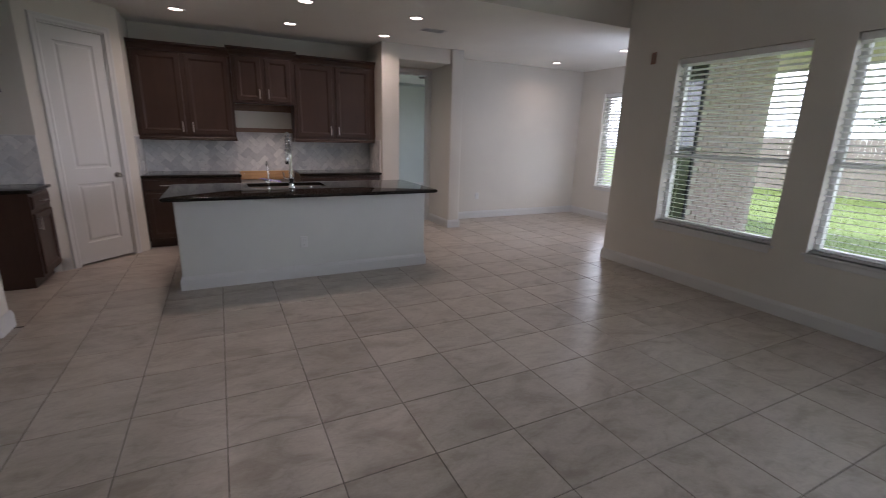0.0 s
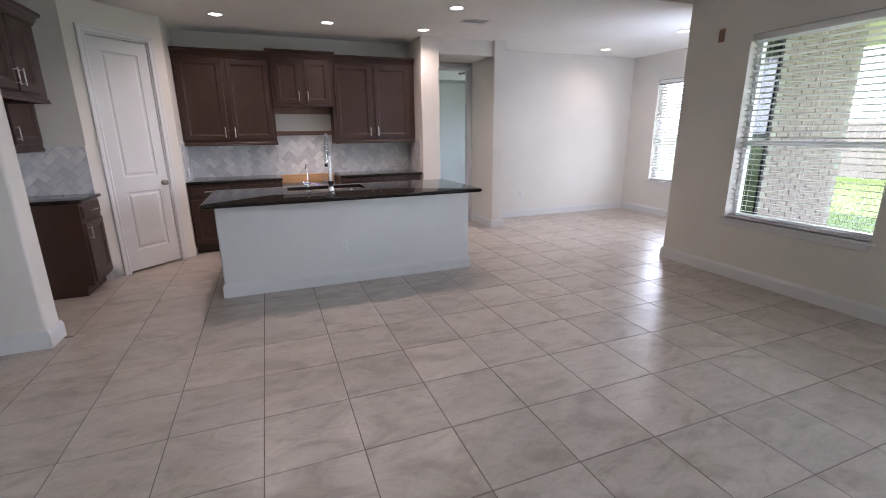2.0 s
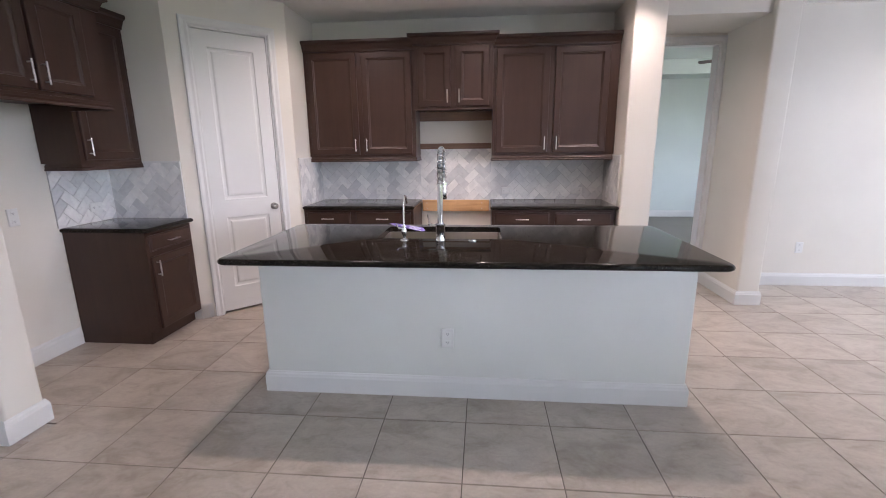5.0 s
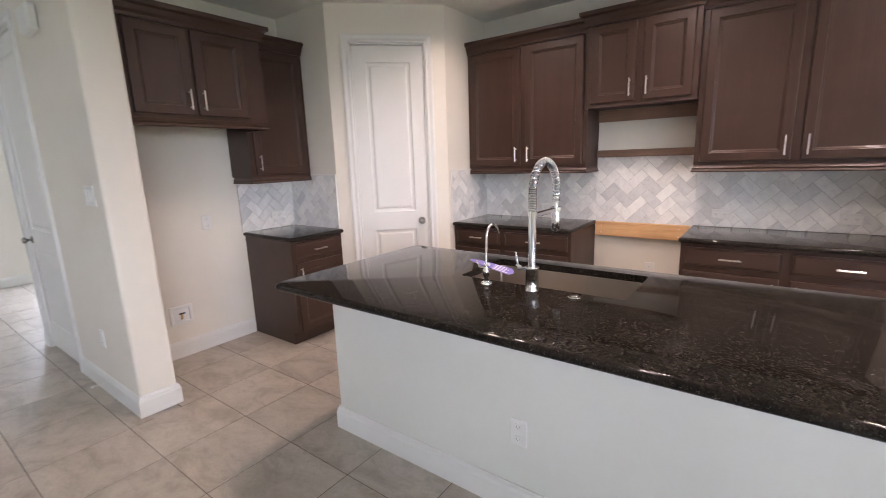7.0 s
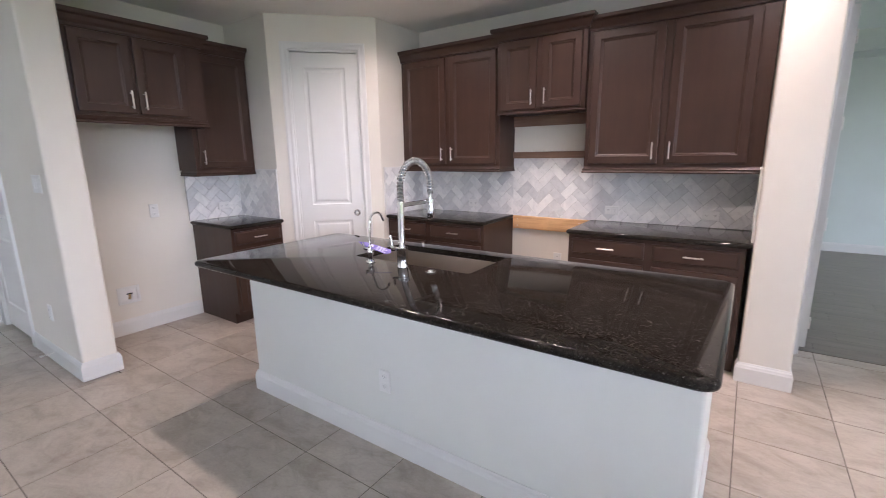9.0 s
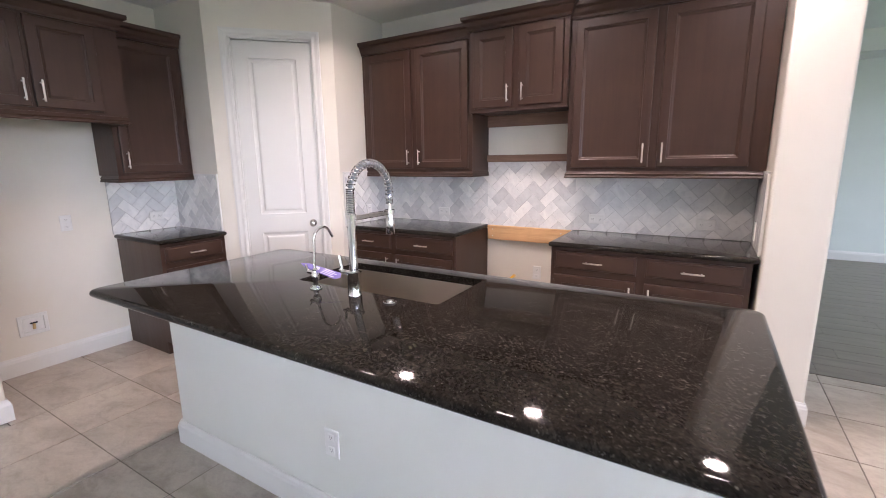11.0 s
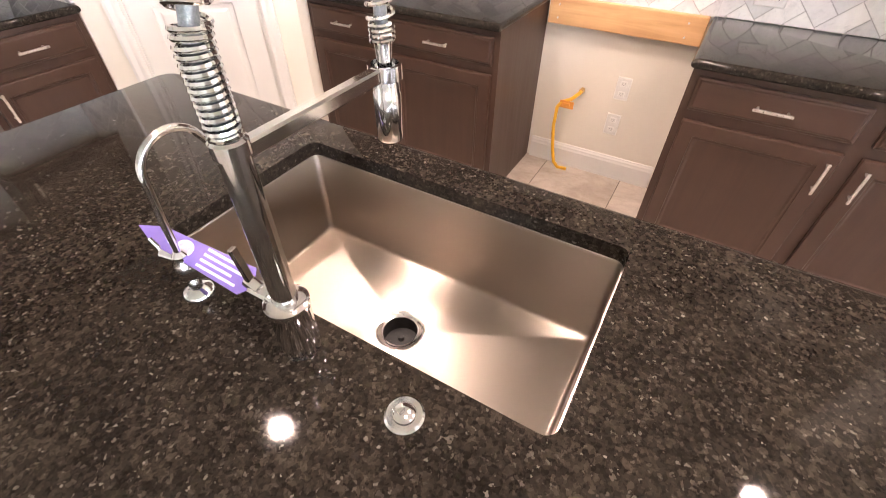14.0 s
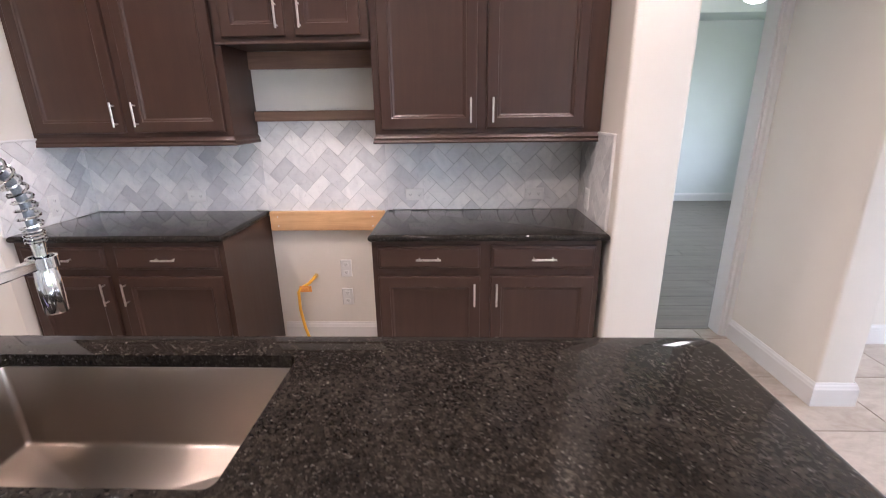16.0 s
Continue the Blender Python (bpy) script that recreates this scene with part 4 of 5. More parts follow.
def filter_faucet():
    f = thing("filter_faucet", 0.539, 4.838, CT, 0, "small chrome drinking water faucet with a purple hang tag", "faucet")
    part("base", lathe(bmesh.new(), [(0.0, 0), (0.026, 0), (0.026, 0.004), (0.022, 0.009), (0.011, 0.014), (0.010, 0.030), (0.016, 0.040), (0.0185, 0.056), (0.016, 0.070), (0.011, 0.080), (0.012, 0.085), (0.007, 0.092), (0.0, 0.092)], 24), CHROME, f, "turned chrome base", True)
    line = [(0, 0, 0.09), (0, 0.002, 0.15), (0, 0.006, 0.205)]
    R = 0.052
    line += [(0, 0.006 + R - R * math.cos(radians(a)), 0.215 + R * math.sin(radians(a))) for a in range(0, 150, 10)]
    line += [(0, 0.118, 0.215)]
    part("spout", tube(bmesh.new(), line, 0.0058, 12), CHROME, f, "thin curved chrome spout", True)
    part("lever_hub", tube(bmesh.new(), [(-0.008, -0.0, 0.072), (-0.036, -0.006, 0.076)], [0.009, 0.011], 12), CHROME, f, "", True)
    part("lever", tube(bmesh.new(), [(-0.034, -0.006, 0.076), (-0.046, -0.010, 0.105)], [0.005, 0.0036], 8), CHROME, f, "thin chrome lever", True)
    bm = bmesh.new()
    pts = [(0.0, 0.004), (0.15, 0.0), (0.165, 0.022), (0.15, 0.048), (0.0, 0.036), (-0.035, 0.018)]
    loft(bm, [[(x, y, 0) for x, y in pts], [(x, y, 0.0008) for x, y in pts]], True, True)
    m = pose(-0.052, -0.012, 0.090, 20, 12, 5) @ Matrix.Diagonal((1.12, 1.0, 1.0, 1.0))
    tag = part("hang_tag", bm, PURPLE, f, "purple printed paper tag", at=m)
    bars = bmesh.new()
    for k in range(4):
        box(bars, 0.075, 0.140 - 0.012 * (k % 2), 0.007 + 0.0095 * k, 0.011 + 0.0095 * k, 0.0008, 0.0014)
    part("print", bars, WHITEINK, tag, "lines of white print")
    part("emblem", lathe(bmesh.new(), [(0.010, 0.0008), (0.010, 0.0014), (0.014, 0.0014), (0.014, 0.0008)], 18, 0.045, 0.021), WHITEINK, tag, "white round emblem")


filter_faucet()
b = thing("air_switch_button", 0.955, 4.832, CT, 0, "round chrome push button set in the granite", "button")
part("escutcheon", lathe(bmesh.new(), [(0.016, 0.0), (0.027, 0.0), (0.027, 0.004), (0.024, 0.007), (0.0165, 0.007), (0.016, 0.004)], 28), CHROME, b, "chrome ring", True)
part("push_cap", lathe(bmesh.new(), [(0, 0), (0.0155, 0), (0.0155, 0.009), (0.013, 0.011), (0, 0.0115)], 24), CHROME, b, "chrome push cap", True)


# ---------------------------------------------------------------- wall plates and small fixtures
def outlet(m, label, group, wide=False, switch=0, name="wall_outlet", category="outlet"):
    """A plate in the local xz plane, facing -y."""
    o = new(name)
    o.matrix_world = m
    tagged(o, label, category, group)
    w, h = (0.115, 0.072) if wide else (0.072 + 0.046 * max(0, switch - 1), 0.117)
    bm = bmesh.new()
    rings_rect(bm, -w / 2, w / 2, -h / 2, h / 2, [(0, 0), (0, -0.004), (0.004, -0.007)])
    part("plate", bm, PLASTIC, o, "white plastic cover plate")
    if switch:
        for k in range(switch):
            cx = (k - (switch - 1) / 2) * 0.046
            part("rocker", boxes((cx - 0.016, cx + 0.016, -0.011, -0.006, -0.033, 0.033), bevel=0.002), PLASTIC, o, "white rocker switch")
    else:
        for s in (-1, 1):
            cx, cz = (s * 0.027, 0) if wide else (0, s * 0.027)
            r = part("receptacle", boxes((cx - 0.016, cx + 0.016, -0.0092, -0.006, cz - 0.014, cz + 0.014), bevel=0.002), PLASTIC, o, "white receptacle face")
            part("slots", boxes((cx - 0.007, cx - 0.0045, -0.0096, -0.009, cz - 0.003, cz + 0.006), (cx + 0.0045, cx + 0.007, -0.0096, -0.009, cz - 0.003, cz + 0.006), (cx - 0.002, cx + 0.002, -0.0096, -0.009, cz - 0.009, cz - 0.005)), SLOT, r, "grey plug slots")
    return o


TS = 0.012                                # tile thickness on the walls
for x in (1.273, 2.005):
    outlet(pose(x, YB - TS, 1.008), "white horizontal outlet set in the marble backsplash", "backsplash outlets", True)
outlet(pose(-0.10, YB - TS, 1.008), "white horizontal outlet set in the marble backsplash", "backsplash outlets", True)
outlet(pose(-0.77 + TS, 6.74, 1.012, 0, 0, 90), "white outlet on the tiled pantry side wall", "backsplash outlets")
outlet(pose(2.283 - TS, 6.835, 1.012, 0, 0, -90), "white outlet on the tiled side wall", "backsplash outlets")
outlet(pose(XL + TS, 5.50, 1.03, 0, 0, 90), "white horizontal outlet in the corner backsplash", "backsplash outlets", True)
outlet(pose(0.804, YB, 0.520), "white outlet on the bare wall in the cooktop gap", "cooktop gap outlets")
outlet(pose(0.800, YB, 0.320), "white outlet low on the bare wall in the cooktop gap", "cooktop gap outlets")
outlet(pose(0.818, IY0, 0.380), "white outlet on the island's painted side", "island outlet")
outlet(pose(XL, 4.866, 1.043, 0, 0, 90), "white outlet on the wall of the refrigerator space", "refrigerator outlet")
outlet(pose(-1.600, 4.0, 1.340), "white triple rocker switch plate on the wall end", "light switches", switch=3, name="light_switch", category="switch")
outlet(pose(-1.89, 4.0, 0.40), "white outlet low on the passage wall", "passage outlet")
outlet(pose(4.31, 7.02, 0.41), "white outlet low on the dining nook wall", "dining outlet")

fb = thing("water_supply_box", XL, 4.574, 0.342, 90, "white recessed water supply box for a refrigerator", "wall box")
bm = bmesh.new()
rings_rect(bm, -0.085, 0.085, -0.075, 0.075, [(0, 0), (0, -0.005), (0.003, -0.008), (0.022, -0.008), (0.026, -0.001)])
part("frame", bm, PLASTIC, fb, "white plastic frame")
part("valve", tube(bmesh.new(), [(0.0, -0.001, -0.03), (0.0, -0.016, -0.028), (0.0, -0.018, 0.012)], 0.009, 10), BRASS, fb, "small brass valve", True)
part("valve_handle", boxes((-0.022, 0.022, -0.026, -0.014, 0.010, 0.020), bevel=0.003), DARKHOLE, fb, "dark valve handle")

gp = thing("gas_pipe", 0.600, YB, 0.470, 0, "yellow coated flexible gas pipe with an orange tag", "gas pipe")
part("pipe", tube(bmesh.new(), [(0, 0.0, 0), (0.0, -0.05, 0.0), (-0.03, -0.075, -0.03), (-0.080, -0.085, -0.055), (-0.098, -0.088, -0.085), (-0.099, -0.09, -0.20), (-0.080, -0.092, -0.33), (-0.058, -0.092, -0.42), (-0.030, -0.085, -0.455), (0.02, -0.07, -0.459)], 0.0095, 12), YELLOW, gp, "yellow coated pipe", True)
part("pipe_fitting", tube(bmesh.new(), [(0, -0.003, 0), (0, -0.03, 0)], [0.016, 0.014], 6), BRASS, gp, "brass fitting")
part("orange_tag", boxes((-0.088, -0.010, -0.093, -0.088, -0.082, -0.040), (-0.070, -0.030, -0.100, -0.084, -0.070, -0.050), bevel=0.002), ORANGE, gp, "orange paper tag")

ch = thing("door_chime", -2.00, 4.0, 2.35, 0, "white plastic door chime box high on the wall", "door chime")
part("cover", boxes((-0.10, 0.10, -0.055, 0.0, -0.075, 0.075), bevel=0.012), PLASTIC, ch)
part("grille", boxes(*[(-0.07, 0.07, -0.057, -0.054, -0.05 + 0.02 * k, -0.045 + 0.02 * k) for k in range(6)]), TRIM, ch, "fine louvres")
ds = thing("door_stop", -1.95, 3.985, 0.075, 0, "white-tipped spring door stop on the skirting", "door stop")
part("spring", tube(bmesh.new(), [(0.006 * math.cos(k), -0.0009 * k, 0.006 * math.sin(k)) for k in range(80)], 0.0014, 5), NICKEL, ds, "steel spring")
part("tip", tube(bmesh.new(), [(0, -0.070, 0), (0, -0.085, 0)], [0.008, 0.007], 10), PLASTIC, ds, "white rubber tip")
sn = thing("wall_bracket", XW, 3.665, 2.363, -90, "upright brown plastic mounting bracket high on the wall", "wall bracket")
part("frame", boxes((-0.030, -0.020, -0.007, 0.0, -0.060, 0.060), (0.020, 0.030, -0.007, 0.0, -0.060, 0.060), (-0.020, 0.020, -0.007, 0.0, -0.060, -0.045), (-0.020, 0.020, -0.007, 0.0, 0.045, 0.060), bevel=0.0015), ORANGEBROWN, sn, "brown plastic frame")
part("insert", boxes((-0.020, 0.020, -0.003, 0.0, -0.045, 0.045)), LEDGE, sn, "dull brown insert")

# ---------------------------------------------------------------- ceiling lamps
def can_light(x, y, z, group, watts):
    c = thing("recessed_ceiling_light", x, y, z, 0, "round white recessed ceiling light, switched on", "ceiling light", group)
    part("trim_ring", lathe(bmesh.new(), [(0.062, -0.001), (0.088, -0.001), (0.090, -0.004), (0.082, -0.009), (0.070, -0.008), (0.062, -0.003)], 32), TRIM, c, "white trim ring", True)
    part("lens", lathe(bmesh.new(), [(0, -0.0015), (0.064, -0.0015), (0.064, -0.004), (0.03, -0.006), (0, -0.0065)], 28), LAMP, c, "glowing frosted lens", True)
    l = new("can_lamp", bpy.data.lights.new("can_lamp", "AREA"))
    l.data.shape, l.data.size, l.data.energy, l.data.color = "DISK", 0.12, watts, (1.0, 0.79, 0.62)
    l.data.spread = radians(140)
    l.matrix_world = pose(x, y, z - 0.008)


for y in (4.985, 6.070):
    for x in (-0.175, 1.013, 2.205):
        can_light(x, y, H, "kitchen ceiling lights", CAN_W)
for x, y in ((5.445, 6.46), (5.50, 5.04)):
    can_light(x, y, H, "dining nook ceiling lights", CAN_W * 0.6)
v = thing("ceiling_vent", 2.626, 5.44, H, 0, "white slatted air vent in the ceiling", "vent")
part("frame", boxes((-0.15, 0.15, -0.075, -0.058, -0.007, 0), (-0.15, 0.15, 0.058, 0.075, -0.007, 0), (-0.15, -0.132, -0.058, 0.058, -0.007, 0), (0.132, 0.15, -0.058, 0.058, -0.007, 0)), TRIM, v, "white metal frame")
# no duct is cut; a near-black sheet paints its shade behind the slats
part("backing", boxes((-0.132, 0.132, -0.058, 0.058, -0.002, 0)), DARKHOLE, v, "flat near-black sheet for the shaded duct")
me = mesh_of("slat", boxes((-0.132, 0.132, -0.005, 0.005, -0.0008, 0.0008)), TRIM)
for k in range(8):
    part("slat", me, TRIM, v, at=pose(0, -0.050 + k * 0.0143, -0.005, 35))

# bedroom ceiling fan
fan = thing("ceiling_fan", 5.01, 10.2, 3.0, 0, "ceiling fan with dark blades and a lit frosted glass bowl", "ceiling fan")
part("downrod", lathe(bmesh.new(), [(0, 0), (0.06, 0), (0.055, -0.03), (0.015, -0.045), (0.013, -0.13), (0.02, -0.14), (0, -0.14)], 20), NICKEL, fan, "nickel rod and canopy", True)
part("motor", lathe(bmesh.new(), [(0, -0.13), (0.06, -0.13), (0.115, -0.15), (0.125, -0.19), (0.11, -0.23), (0.07, -0.252), (0, -0.252)], 26), NICKEL, fan, "nickel motor housing", True)
part("glass_bowl", lathe(bmesh.new(), [(0, -0.355), (0.06, -0.348), (0.12, -0.315), (0.15, -0.265), (0.148, -0.257), (0, -0.254)], 26), FANLAMP, fan, "lit frosted glass bowl", True)
bm = bmesh.new()
loft(bm, [[(x, y, z) for x, y in ((0.14, -0.045), (0.30, -0.062), (0.47, -0.066), (0.50, -0.04), (0.50, 0.04), (0.47, 0.066), (0.30, 0.062), (0.14, 0.045))] for z in (-0.004, 0.004)], True, True)
me = mesh_of("blade", bm, FANWOOD)
for k in range(5):
    part("blade", me, FANWOOD, fan, "dark wood blade", at=pose(0, 0, -0.19, 0, 0, 72 * k) @ pose(0, 0, 0, 10))
l = new("fan_lamp", bpy.data.lights.new("fan_lamp", "POINT"))
l.data.energy, l.data.color, l.data.shadow_soft_size = 4, (1, 0.9, 0.76), 0.12
l.matrix_world = pose(5.01, 10.2, 2.56)

# ---------------------------------------------------------------- outdoors
GZ = -0.15
bm = bmesh.new()
loft(bm, [[(400, -400, GZ), (400, 400, GZ), (-400, 400, GZ), (-400, -400, GZ)]], True)
solid("ground", bm, GRASS, "mown green lawn", "lawn")
solid("foundation", boxes((-6.7, XW + 0.2, -3.7, 7.3, GZ - 0.05, -0.012), (XW + 0.2, XD + 0.3, YN - 0.3, 7.3, GZ - 0.05, -0.012), (BX0 - 0.2, BX1 + 0.2, 7.3, BY1 + 0.2, GZ - 0.05, -0.012)), MORTAR, "pale concrete house slab", "foundation")
rng = random.Random(5)
vs, fs = [], []
for k in range(32000):
    x, y = rng.uniform(4.9, 18.3), rng.uniform(-3.5, 11)
    if x < 7.1 and y > 3.5:
        continue
    a, h, l = rng.uniform(0, 6.28), rng.uniform(0.03, 0.075), rng.uniform(0, 0.03)
    c, s = math.cos(a) * 0.006, math.sin(a) * 0.006
    i = len(vs)
    vs += [(x - c, y - s, GZ), (x + c, y + s, GZ), (x + l * math.sin(a), y - l * math.cos(a), GZ + h)]
    fs.append((i, i + 1, i + 2))
me = bpy.data.meshes.new("grass")
me.from_pydata(vs, [], fs)
me.materials.append(BLADE)
tagged(new("grass", me), "short bright green lawn grass", "grass", kind="stuff")

fence = thing("fence", 18.5, 0, GZ, 0, "weathered wooden privacy fence at the end of the lawn", "fence")
me = mesh_of("picket", boxes((0, 0.018, 0.004, 0.138, 0.03, 1.83)), FENCE)
for k in range(110):
    part("picket", me, FENCE, fence, at=pose(rng.uniform(-0.004, 0.004), -3.5 + k * 0.143, rng.uniform(-0.01, 0.01)))
for z in (0.35, 1.0, 1.6):
    part("rail", boxes((0.02, 0.06, -3.5, 12.2, z, z + 0.09)), FENCE, fence, "long fence rail")


def tree(x, y, h, spread, seed):
    r = random.Random(seed)
    t = thing("tree", x, y, GZ, 0, "leafy green tree beyond the fence", "tree", "trees beyond the fence")
    bm = bmesh.new()
    tube(bm, [(0, 0, 0), (0.05, 0.03, h * 0.3), (0, 0.08, h * 0.6)], [0.14, 0.10, 0.05], 8)
    tips = []
    for k in range(9):
        a, z = r.uniform(0, 6.28), h * r.uniform(0.32, 0.58)
        q = Vector((math.cos(a) * spread * r.uniform(0.4, 0.8), math.sin(a) * spread * r.uniform(0.4, 0.8), z + h * r.uniform(0.12, 0.36)))
        tube(bm, [(0, 0.05, z), (q.x * 0.5, q.y * 0.5, (z + q.z) / 2 + 0.1), q], [0.045, 0.03, 0.012], 6)
        tips.append(q)
    part("trunk", bm, BARK, t, "brown trunk and limbs")
    vs, fs = [], []
    for q in tips + [Vector((0, 0, h * 0.85))]:
        for k in range(330):
            d = Vector((r.gauss(0, 1), r.gauss(0, 1), r.gauss(0, 0.8))) * spread * 0.24
            c = q + d
            u = Vector((r.gauss(0, 1), r.gauss(0, 1), r.gauss(0, 1))).normalized() * r.uniform(0.05, 0.1)
            w = u.orthogonal() * 0.5
            i = len(vs)
            vs += [c - u, c + w, c + u, c - w]
            fs.append((i, i + 1, i + 2, i + 3))
    me = bpy.data.meshes.new("crown")
    me.from_pydata(vs, [], fs)
    me.materials.append(LEAF)
    part("crown", me, LEAF, t, "crown of many small green leaves", kind="stuff")


tree(40, 13.5, 4.4, 1.6, 3)
tree(46, 9.0, 4.6, 1.6, 8)

bm = bmesh.new()
arc = [(90 * math.cos(radians(a)), 90 * math.sin(radians(a))) for a in range(-60, 61, 6)]
for (xa, ya), (xb, yb) in zip(arc, arc[1:]):
    bm.faces.new([bm.verts.new(q) for q in ((xa, ya, GZ), (xb, yb, GZ), (xb, yb, 60), (xa, ya, 60))])
solid("backdrop", bm, SKYGLOW, "bright white overcast sky beyond the lawn", "sky")

# dark glazed opening and brick of the dining nook's outer wall
BY = YN - 0.2 - 0.11                      # outer face of the brickwork
sw = thing("shaded_window", 5.07, BY, 0.45, 0, "dark narrow window in the brick wall outside", "window")
part("window_frame", boxes((0, 0.04, -0.012, 0.05, 0, 1.98), (0.44, 0.48, -0.012, 0.05, 0, 1.98), (0.04, 0.44, -0.012, 0.05, 0, 0.04), (0.04, 0.44, -0.012, 0.05, 1.94, 1.98), (0.04, 0.44, -0.010, 0.05, 0.92, 0.97)), DARKHOLE, sw, "dark window frame")
# opaque panes: the dim room behind them is put into their near-black colour
part("pane", boxes((0.04, 0.44, 0.0, 0.03, 0.04, 0.92)), DARKGLASS, sw, "dark glass pane")
part("pane", boxes((0.04, 0.44, 0.0, 0.03, 0.97, 1.94)), DARKGLASS, sw, "dark glass pane")

# ---------------------------------------------------------------- pieces: bricks, tiles, planks
def brick_wall():
    w = tagged(part("wall_outside_brick", boxes((XW + 0.175, 7.02, BY + 0.012, YN - 0.205, GZ, 2.95)), MORTAR), "pink-brown brick wall seen through the window", "brick wall", kind="structure")
    bm = box(bmesh.new(), 0, 0.195, 0, 0.03, 0, 0.058, bevel=0.004)
    me = mesh_of("brick", bm, BRICK)
    rest, n, vs = bmesh.new(), 0, 0
    r = random.Random(2)
    for j in range(44):
        z = GZ + 0.01 + j * 0.069
        for i in range(-1, 12):
            x = XW + 0.18 + i * 0.206 + (0.103 if j % 2 else 0)
            if x < XW + 0.175 or x + 0.195 > 7.03 or z > 2.88:
                continue
            if 5.07 - 0.2 < x < 5.55 and 0.39 < z < 2.43:
                continue
            yy = BY + r.uniform(-0.003, 0.003)
            if x > 5.3 and 0.15 < z < 2.45 and n < 300:
                part("brick", me, BRICK, w, at=pose(x, yy, z))
                n += 1
            else:
                box(rest, x, x + 0.195, yy, yy + 0.03, z, z + 0.058)
    part("brickwork", rest, BRICK, w, "further bricks", kind="stuff")
    solid("patio_roof", boxes((XW + 0.175, 9.2, 0.3, BY - 0.004, 2.95, 3.1), (7.03, 9.2, BY - 0.004, 6.6, 2.95, 3.1), (9.2, 9.45, 0.3, 6.6, 2.74, 3.1), bevel=0.006), PATIO, "cream painted patio roof with a deep edge beam", "roof")


brick_wall()

P, G = 0.4525, 0.0052
TX, TY = 0.03, 3.0


def floor_tiles():
    xa, ya, yc = TX - 3 * P, TY - P, TY + 2 * P       # region edges that lie on joints
    regions = [(-1.42, xa, -3.5, ya), (xa, XW + 0.02, -3.5, yc), (xa, XD, yc, 7.105), (XL, xa, 4.19, 7.105), (-6.5, xa, ya, 4.03), (-6.5, -3.43, 4.03, 7.0), (2.55, 3.40, 7.105, 7.225)]
    fl = tagged(part("floor", boxes(*[(a, b, c, d, -0.012, -0.0025) for a, b, c, d in regions]), GROUT), "large beige-grey stone-look floor tiles with dark joints", "floor", kind="structure")
    e = 0.0009

    def tile(bm, x0, x1, y0, y1):
        loft(bm, [[(x0, y0, -0.006), (x1, y0, -0.006), (x1, y1, -0.006), (x0, y1, -0.006)], [(x0, y0, -e), (x1, y0, -e), (x1, y1, -e), (x0, y1, -e)],
                  [(x0 + e, y0 + e, 0), (x1 - e, y0 + e, 0), (x1 - e, y1 - e, 0), (x0 + e, y1 - e, 0)]], False, True)

    bm = bmesh.new()
    tile(bm, 0, P - G, 0, P - G)
    me, rest, n = mesh_of("tile", bm, TILE), bmesh.new(), 0
    for i in range(-16, 16):
        for j in range(-16, 10):
            x, y = TX + i * P + G / 2, TY + j * P + G / 2
            for a, b, c, d in regions:
                x0, x1, y0, y1 = max(x, a), min(x + P - G, b), max(y, c), min(y + P - G, d)
                if x1 - x0 < 0.02 or y1 - y0 < 0.02:
                    continue
                whole = x1 - x0 > P - G - 1e-4 and y1 - y0 > P - G - 1e-4
                if whole and -2.8 < x < 6.2 and y > 0.4 and n < 300:
                    part("tile", me, TILE, fl, at=pose(x, y, 0))
                    n += 1
                else:
                    tile(rest, x0, x1, y0, y1)
    part("border_tiles", rest, TILE, fl, "further floor tiles", kind="stuff")


floor_tiles()


def clip(poly, x0, x1, z0, z1):
    """A polygon cut to a rectangle."""
    for axis, lim, s in ((0, x0, 1), (0, x1, -1), (1, z0, 1), (1, z1, -1)):
        out = []
        for k, p in enumerate(poly):
            q = poly[(k + 1) % len(poly)]
            a, b = s * (p[axis] - lim), s * (q[axis] - lim)
            if a >= 0:
                out.append(p)
            if a * b < 0:
                t = a / (a - b)
                out.append((p[0] + t * (q[0] - p[0]), p[1] + t * (q[1] - p[1])))
        poly = out
        if len(poly) < 3:
            return []
    return poly


TW, TL = 0.0765, 0.153                    # marble tile


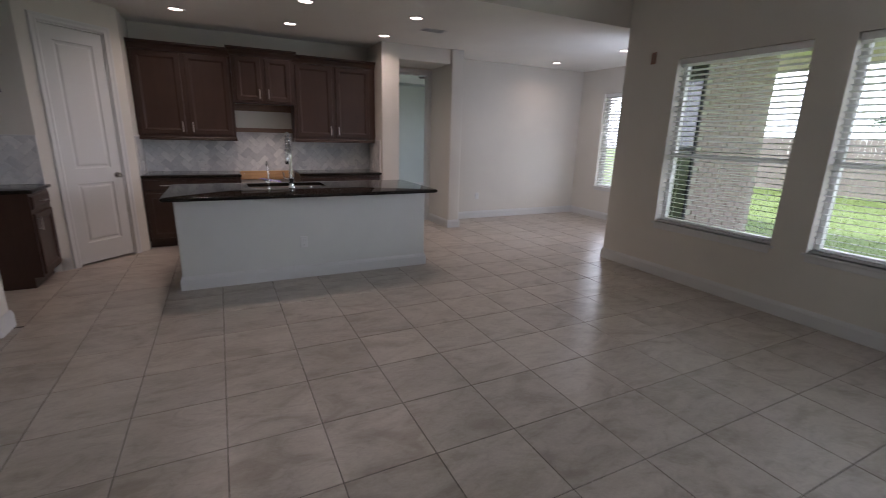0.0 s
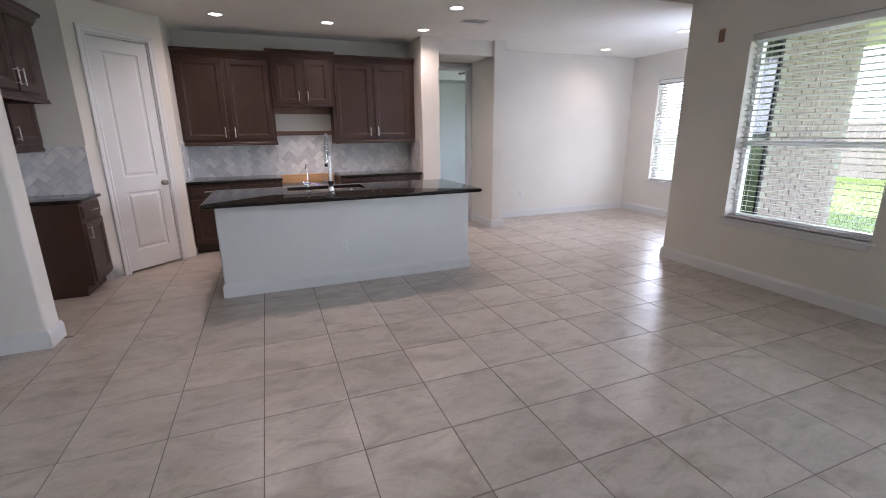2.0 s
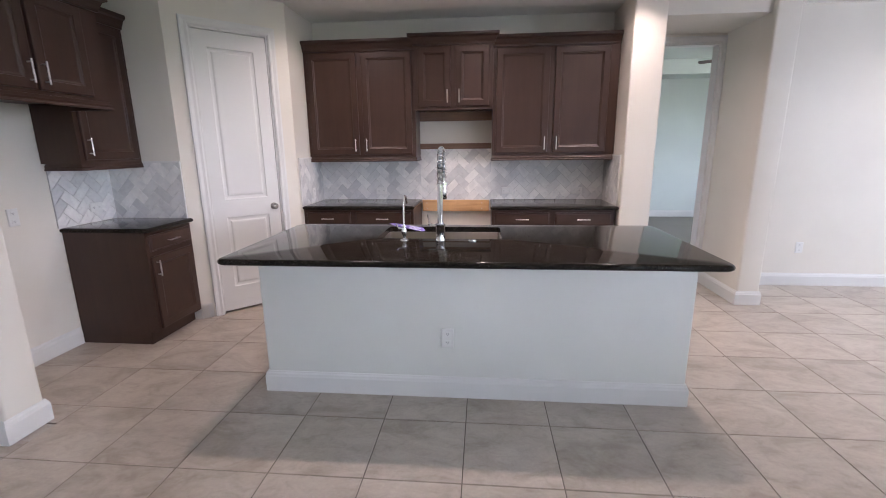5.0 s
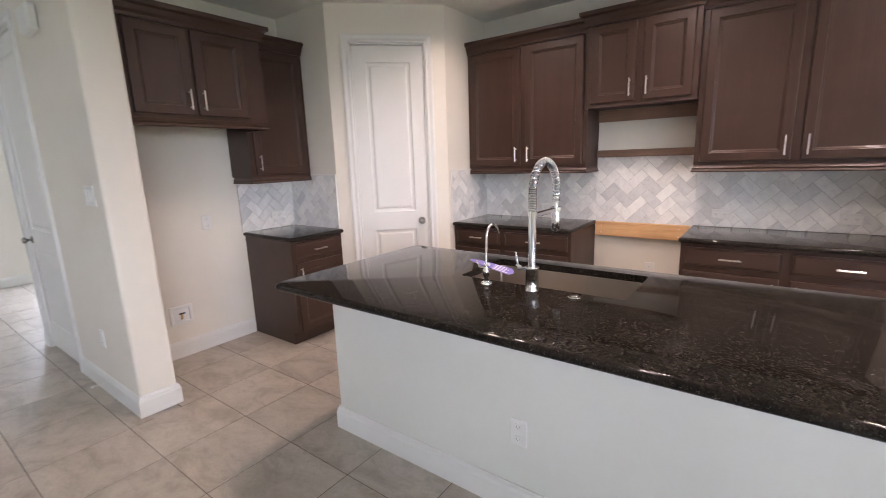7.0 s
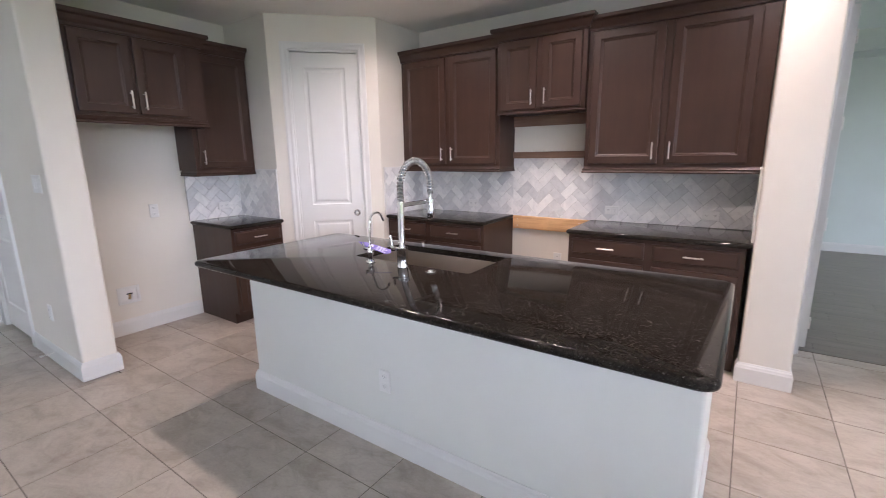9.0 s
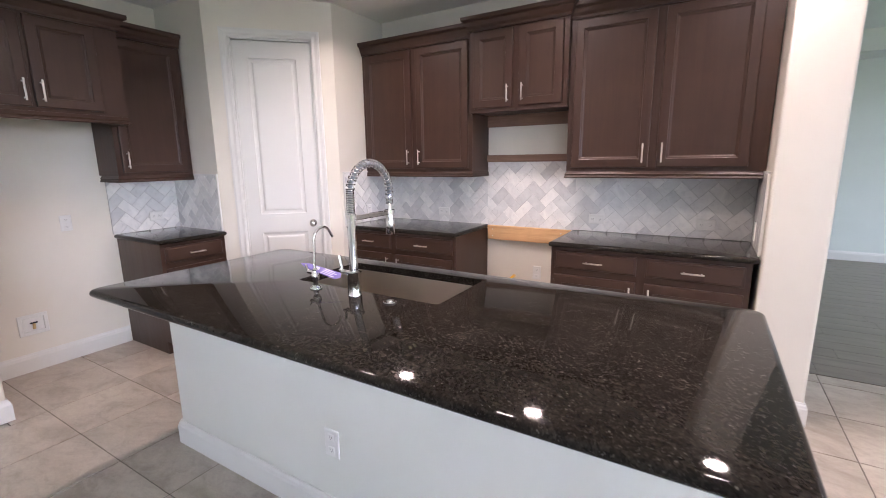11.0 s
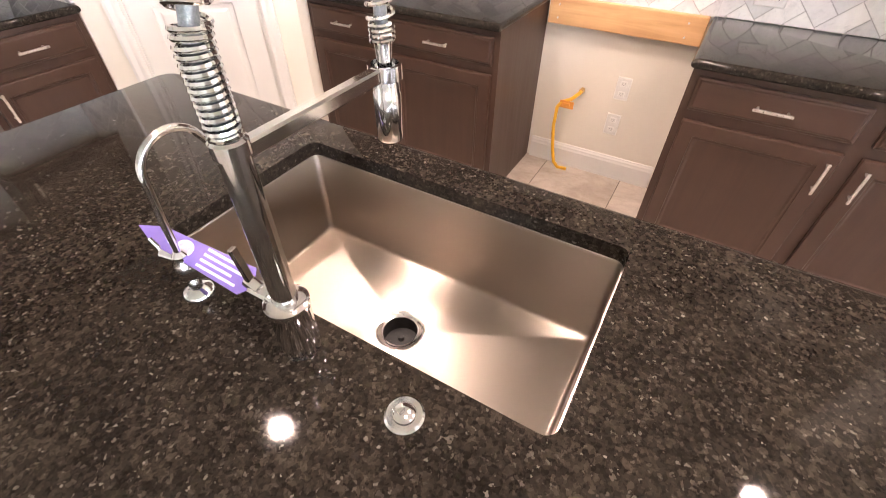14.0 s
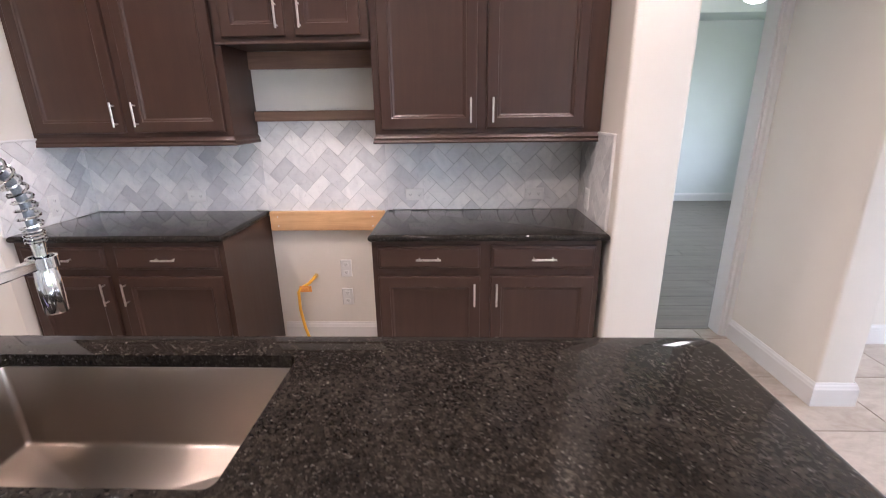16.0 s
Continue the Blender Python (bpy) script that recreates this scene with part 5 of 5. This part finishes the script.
def backsplash(name, m, rects, label, ox=0.0, oz=0.0):
    """Marble tiles laid herringbone at 45 degrees over rectangles in the local xz plane, facing -y."""
    root = tagged(part(name, boxes(*[(a, b, -TS + 0.004, -0.0005, c, d) for a, b, c, d in rects]), SPLASHGROUT), label, "backsplash", kind="structure")
    root.matrix_world = m
    c45 = math.sqrt(0.5)
    X0, X1 = min(r[0] for r in rects) - 0.3, max(r[1] for r in rects) + 0.3
    Z0, Z1 = min(r[2] for r in rects) - 0.3, max(r[3] for r in rects) + 0.3
    g = 0.0011
    for k in range(-60, 60):
        for i in range(-60, 60):
            for flip in (0, 1):
                # herringbone lattice: steps (w, w) and (l, -l) in the turned frame
                bx, by = (k + 2 * i) * TW, (k - 2 * i) * TW
                u0, v0, du, dv = (bx, by + TW, TW, TL) if flip else (bx, by, TL, TW)
                cu, cv = u0 + du / 2, v0 + dv / 2
                cx, cz = (cu - cv) * c45 + ox, (cu + cv) * c45 + oz
                if not (X0 < cx < X1 and Z0 < cz < Z1):
                    continue
                q = [((u - v) * c45 + ox, (u + v) * c45 + oz) for u, v in ((u0 + g, v0 + g), (u0 + du - g, v0 + g), (u0 + du - g, v0 + dv - g), (u0 + g, v0 + dv - g))]
                for a, b, c, d in rects:
                    p = clip(q, a, b, c, d)
                    if len(p) < 3:
                        continue
                    mx, mz = sum(t[0] for t in p) / len(p), sum(t[1] for t in p) / len(p)
                    area = abs(sum(p[n][0] * p[(n + 1) % len(p)][1] - p[(n + 1) % len(p)][0] * p[n][1] for n in range(len(p)))) / 2
                    if area < 0.00008:
                        continue
                    bm = bmesh.new()
                    shrink = 0.985
                    loft(bm, [[(x - mx, -TS + 0.006, z - mz) for x, z in p], [(x - mx, -TS + 0.0012, z - mz) for x, z in p], [((x - mx) * shrink, -TS, (z - mz) * shrink) for x, z in p]], False, True)
                    part("tile", bm, MARBLE, root, at=pose(mx, 0, mz))
    return root


backsplash("backsplash_back", pose(0, YB, 0), [(-0.768, 0.344, CT, 1.40), (0.344, 1.101, 0.909, 1.452), (1.101, 2.281, CT, 1.40)], "white and grey marble herringbone tile behind the counters")
backsplash("backsplash_east", pose(2.283, 7.038, 0, 0, 0, -90), [(0.0, 0.535, CT, 1.372)], "marble herringbone tile on the side wall with a pale edge strip", 0.03)
solid("trim", boxes((2.268, 2.283, 6.491, 6.503, CT, 1.372), (2.268, 2.283, 6.491, 7.038, 1.372, 1.384), bevel=0.002), TRIM, "pale pencil tile edging the backsplash", "trim")
backsplash("backsplash_pantry_side", pose(-0.77, 6.43, 0, 0, 0, 90), [(0.0, 0.608, CT, 1.372)], "marble herringbone tile on the pantry side wall", 0.05)
backsplash("backsplash_west", pose(XL, 5.158, 0, 0, 0, 90), [(0.0, 0.53, CT, 1.40)], "marble herringbone tile behind the corner counter")
backsplash("backsplash_pantry_front", pose(XL + TS, 5.70, 0), [(0.0, 0.625, CT, 1.372)], "marble herringbone tile on the pantry wall", 0.1)

solid("trim", boxes((-0.77, -0.755, 6.418, 6.430, CT, 1.372), (-0.77, -0.755, 6.418, 7.038, 1.372, 1.384), bevel=0.002), TRIM, "pale pencil tile edging the backsplash", "trim")
solid("trim", boxes((-1.473, -1.461, 5.685, 5.70, CT, 1.372), (XL + TS, -1.461, 5.685, 5.70, 1.372, 1.384), bevel=0.002), TRIM, "pale pencil tile edging the backsplash", "trim")


def planks():
    fl = tagged(part("floor_bedroom", boxes((BX0, BX1, 7.225, BY1, -0.012, -0.003)), DARKHOLE), "grey-brown wood plank bedroom floor", "floor", kind="structure")
    r, made = random.Random(4), {}
    for j in range(26):
        off = r.uniform(0, 1.1)
        for i in range(-1, 6):
            x0, x1 = max(BX0, BX0 + i * 1.2 + off - 0.6), min(BX1, BX0 + i * 1.2 + off + 0.597)
            y0, y1 = 7.24 + j * 0.181, min(BY1, 7.24 + j * 0.181 + 0.178)
            if x1 - x0 < 0.02 or y1 - y0 < 0.02:
                continue
            size = (round(x1 - x0, 3), round(y1 - y0, 3))
            if size not in made:
                made[size] = mesh_of("plank", box(bmesh.new(), 0, size[0], 0, size[1], -0.006, 0.0), PLANK)
            part("plank", made[size], PLANK, fl, at=pose(x0, y0, 0))
    solid("threshold", boxes((2.655, 3.32, 7.205, 7.245, -0.004, 0.005), bevel=0.002), PLANK, "thin wood strip between tile and planks", "threshold")


planks()
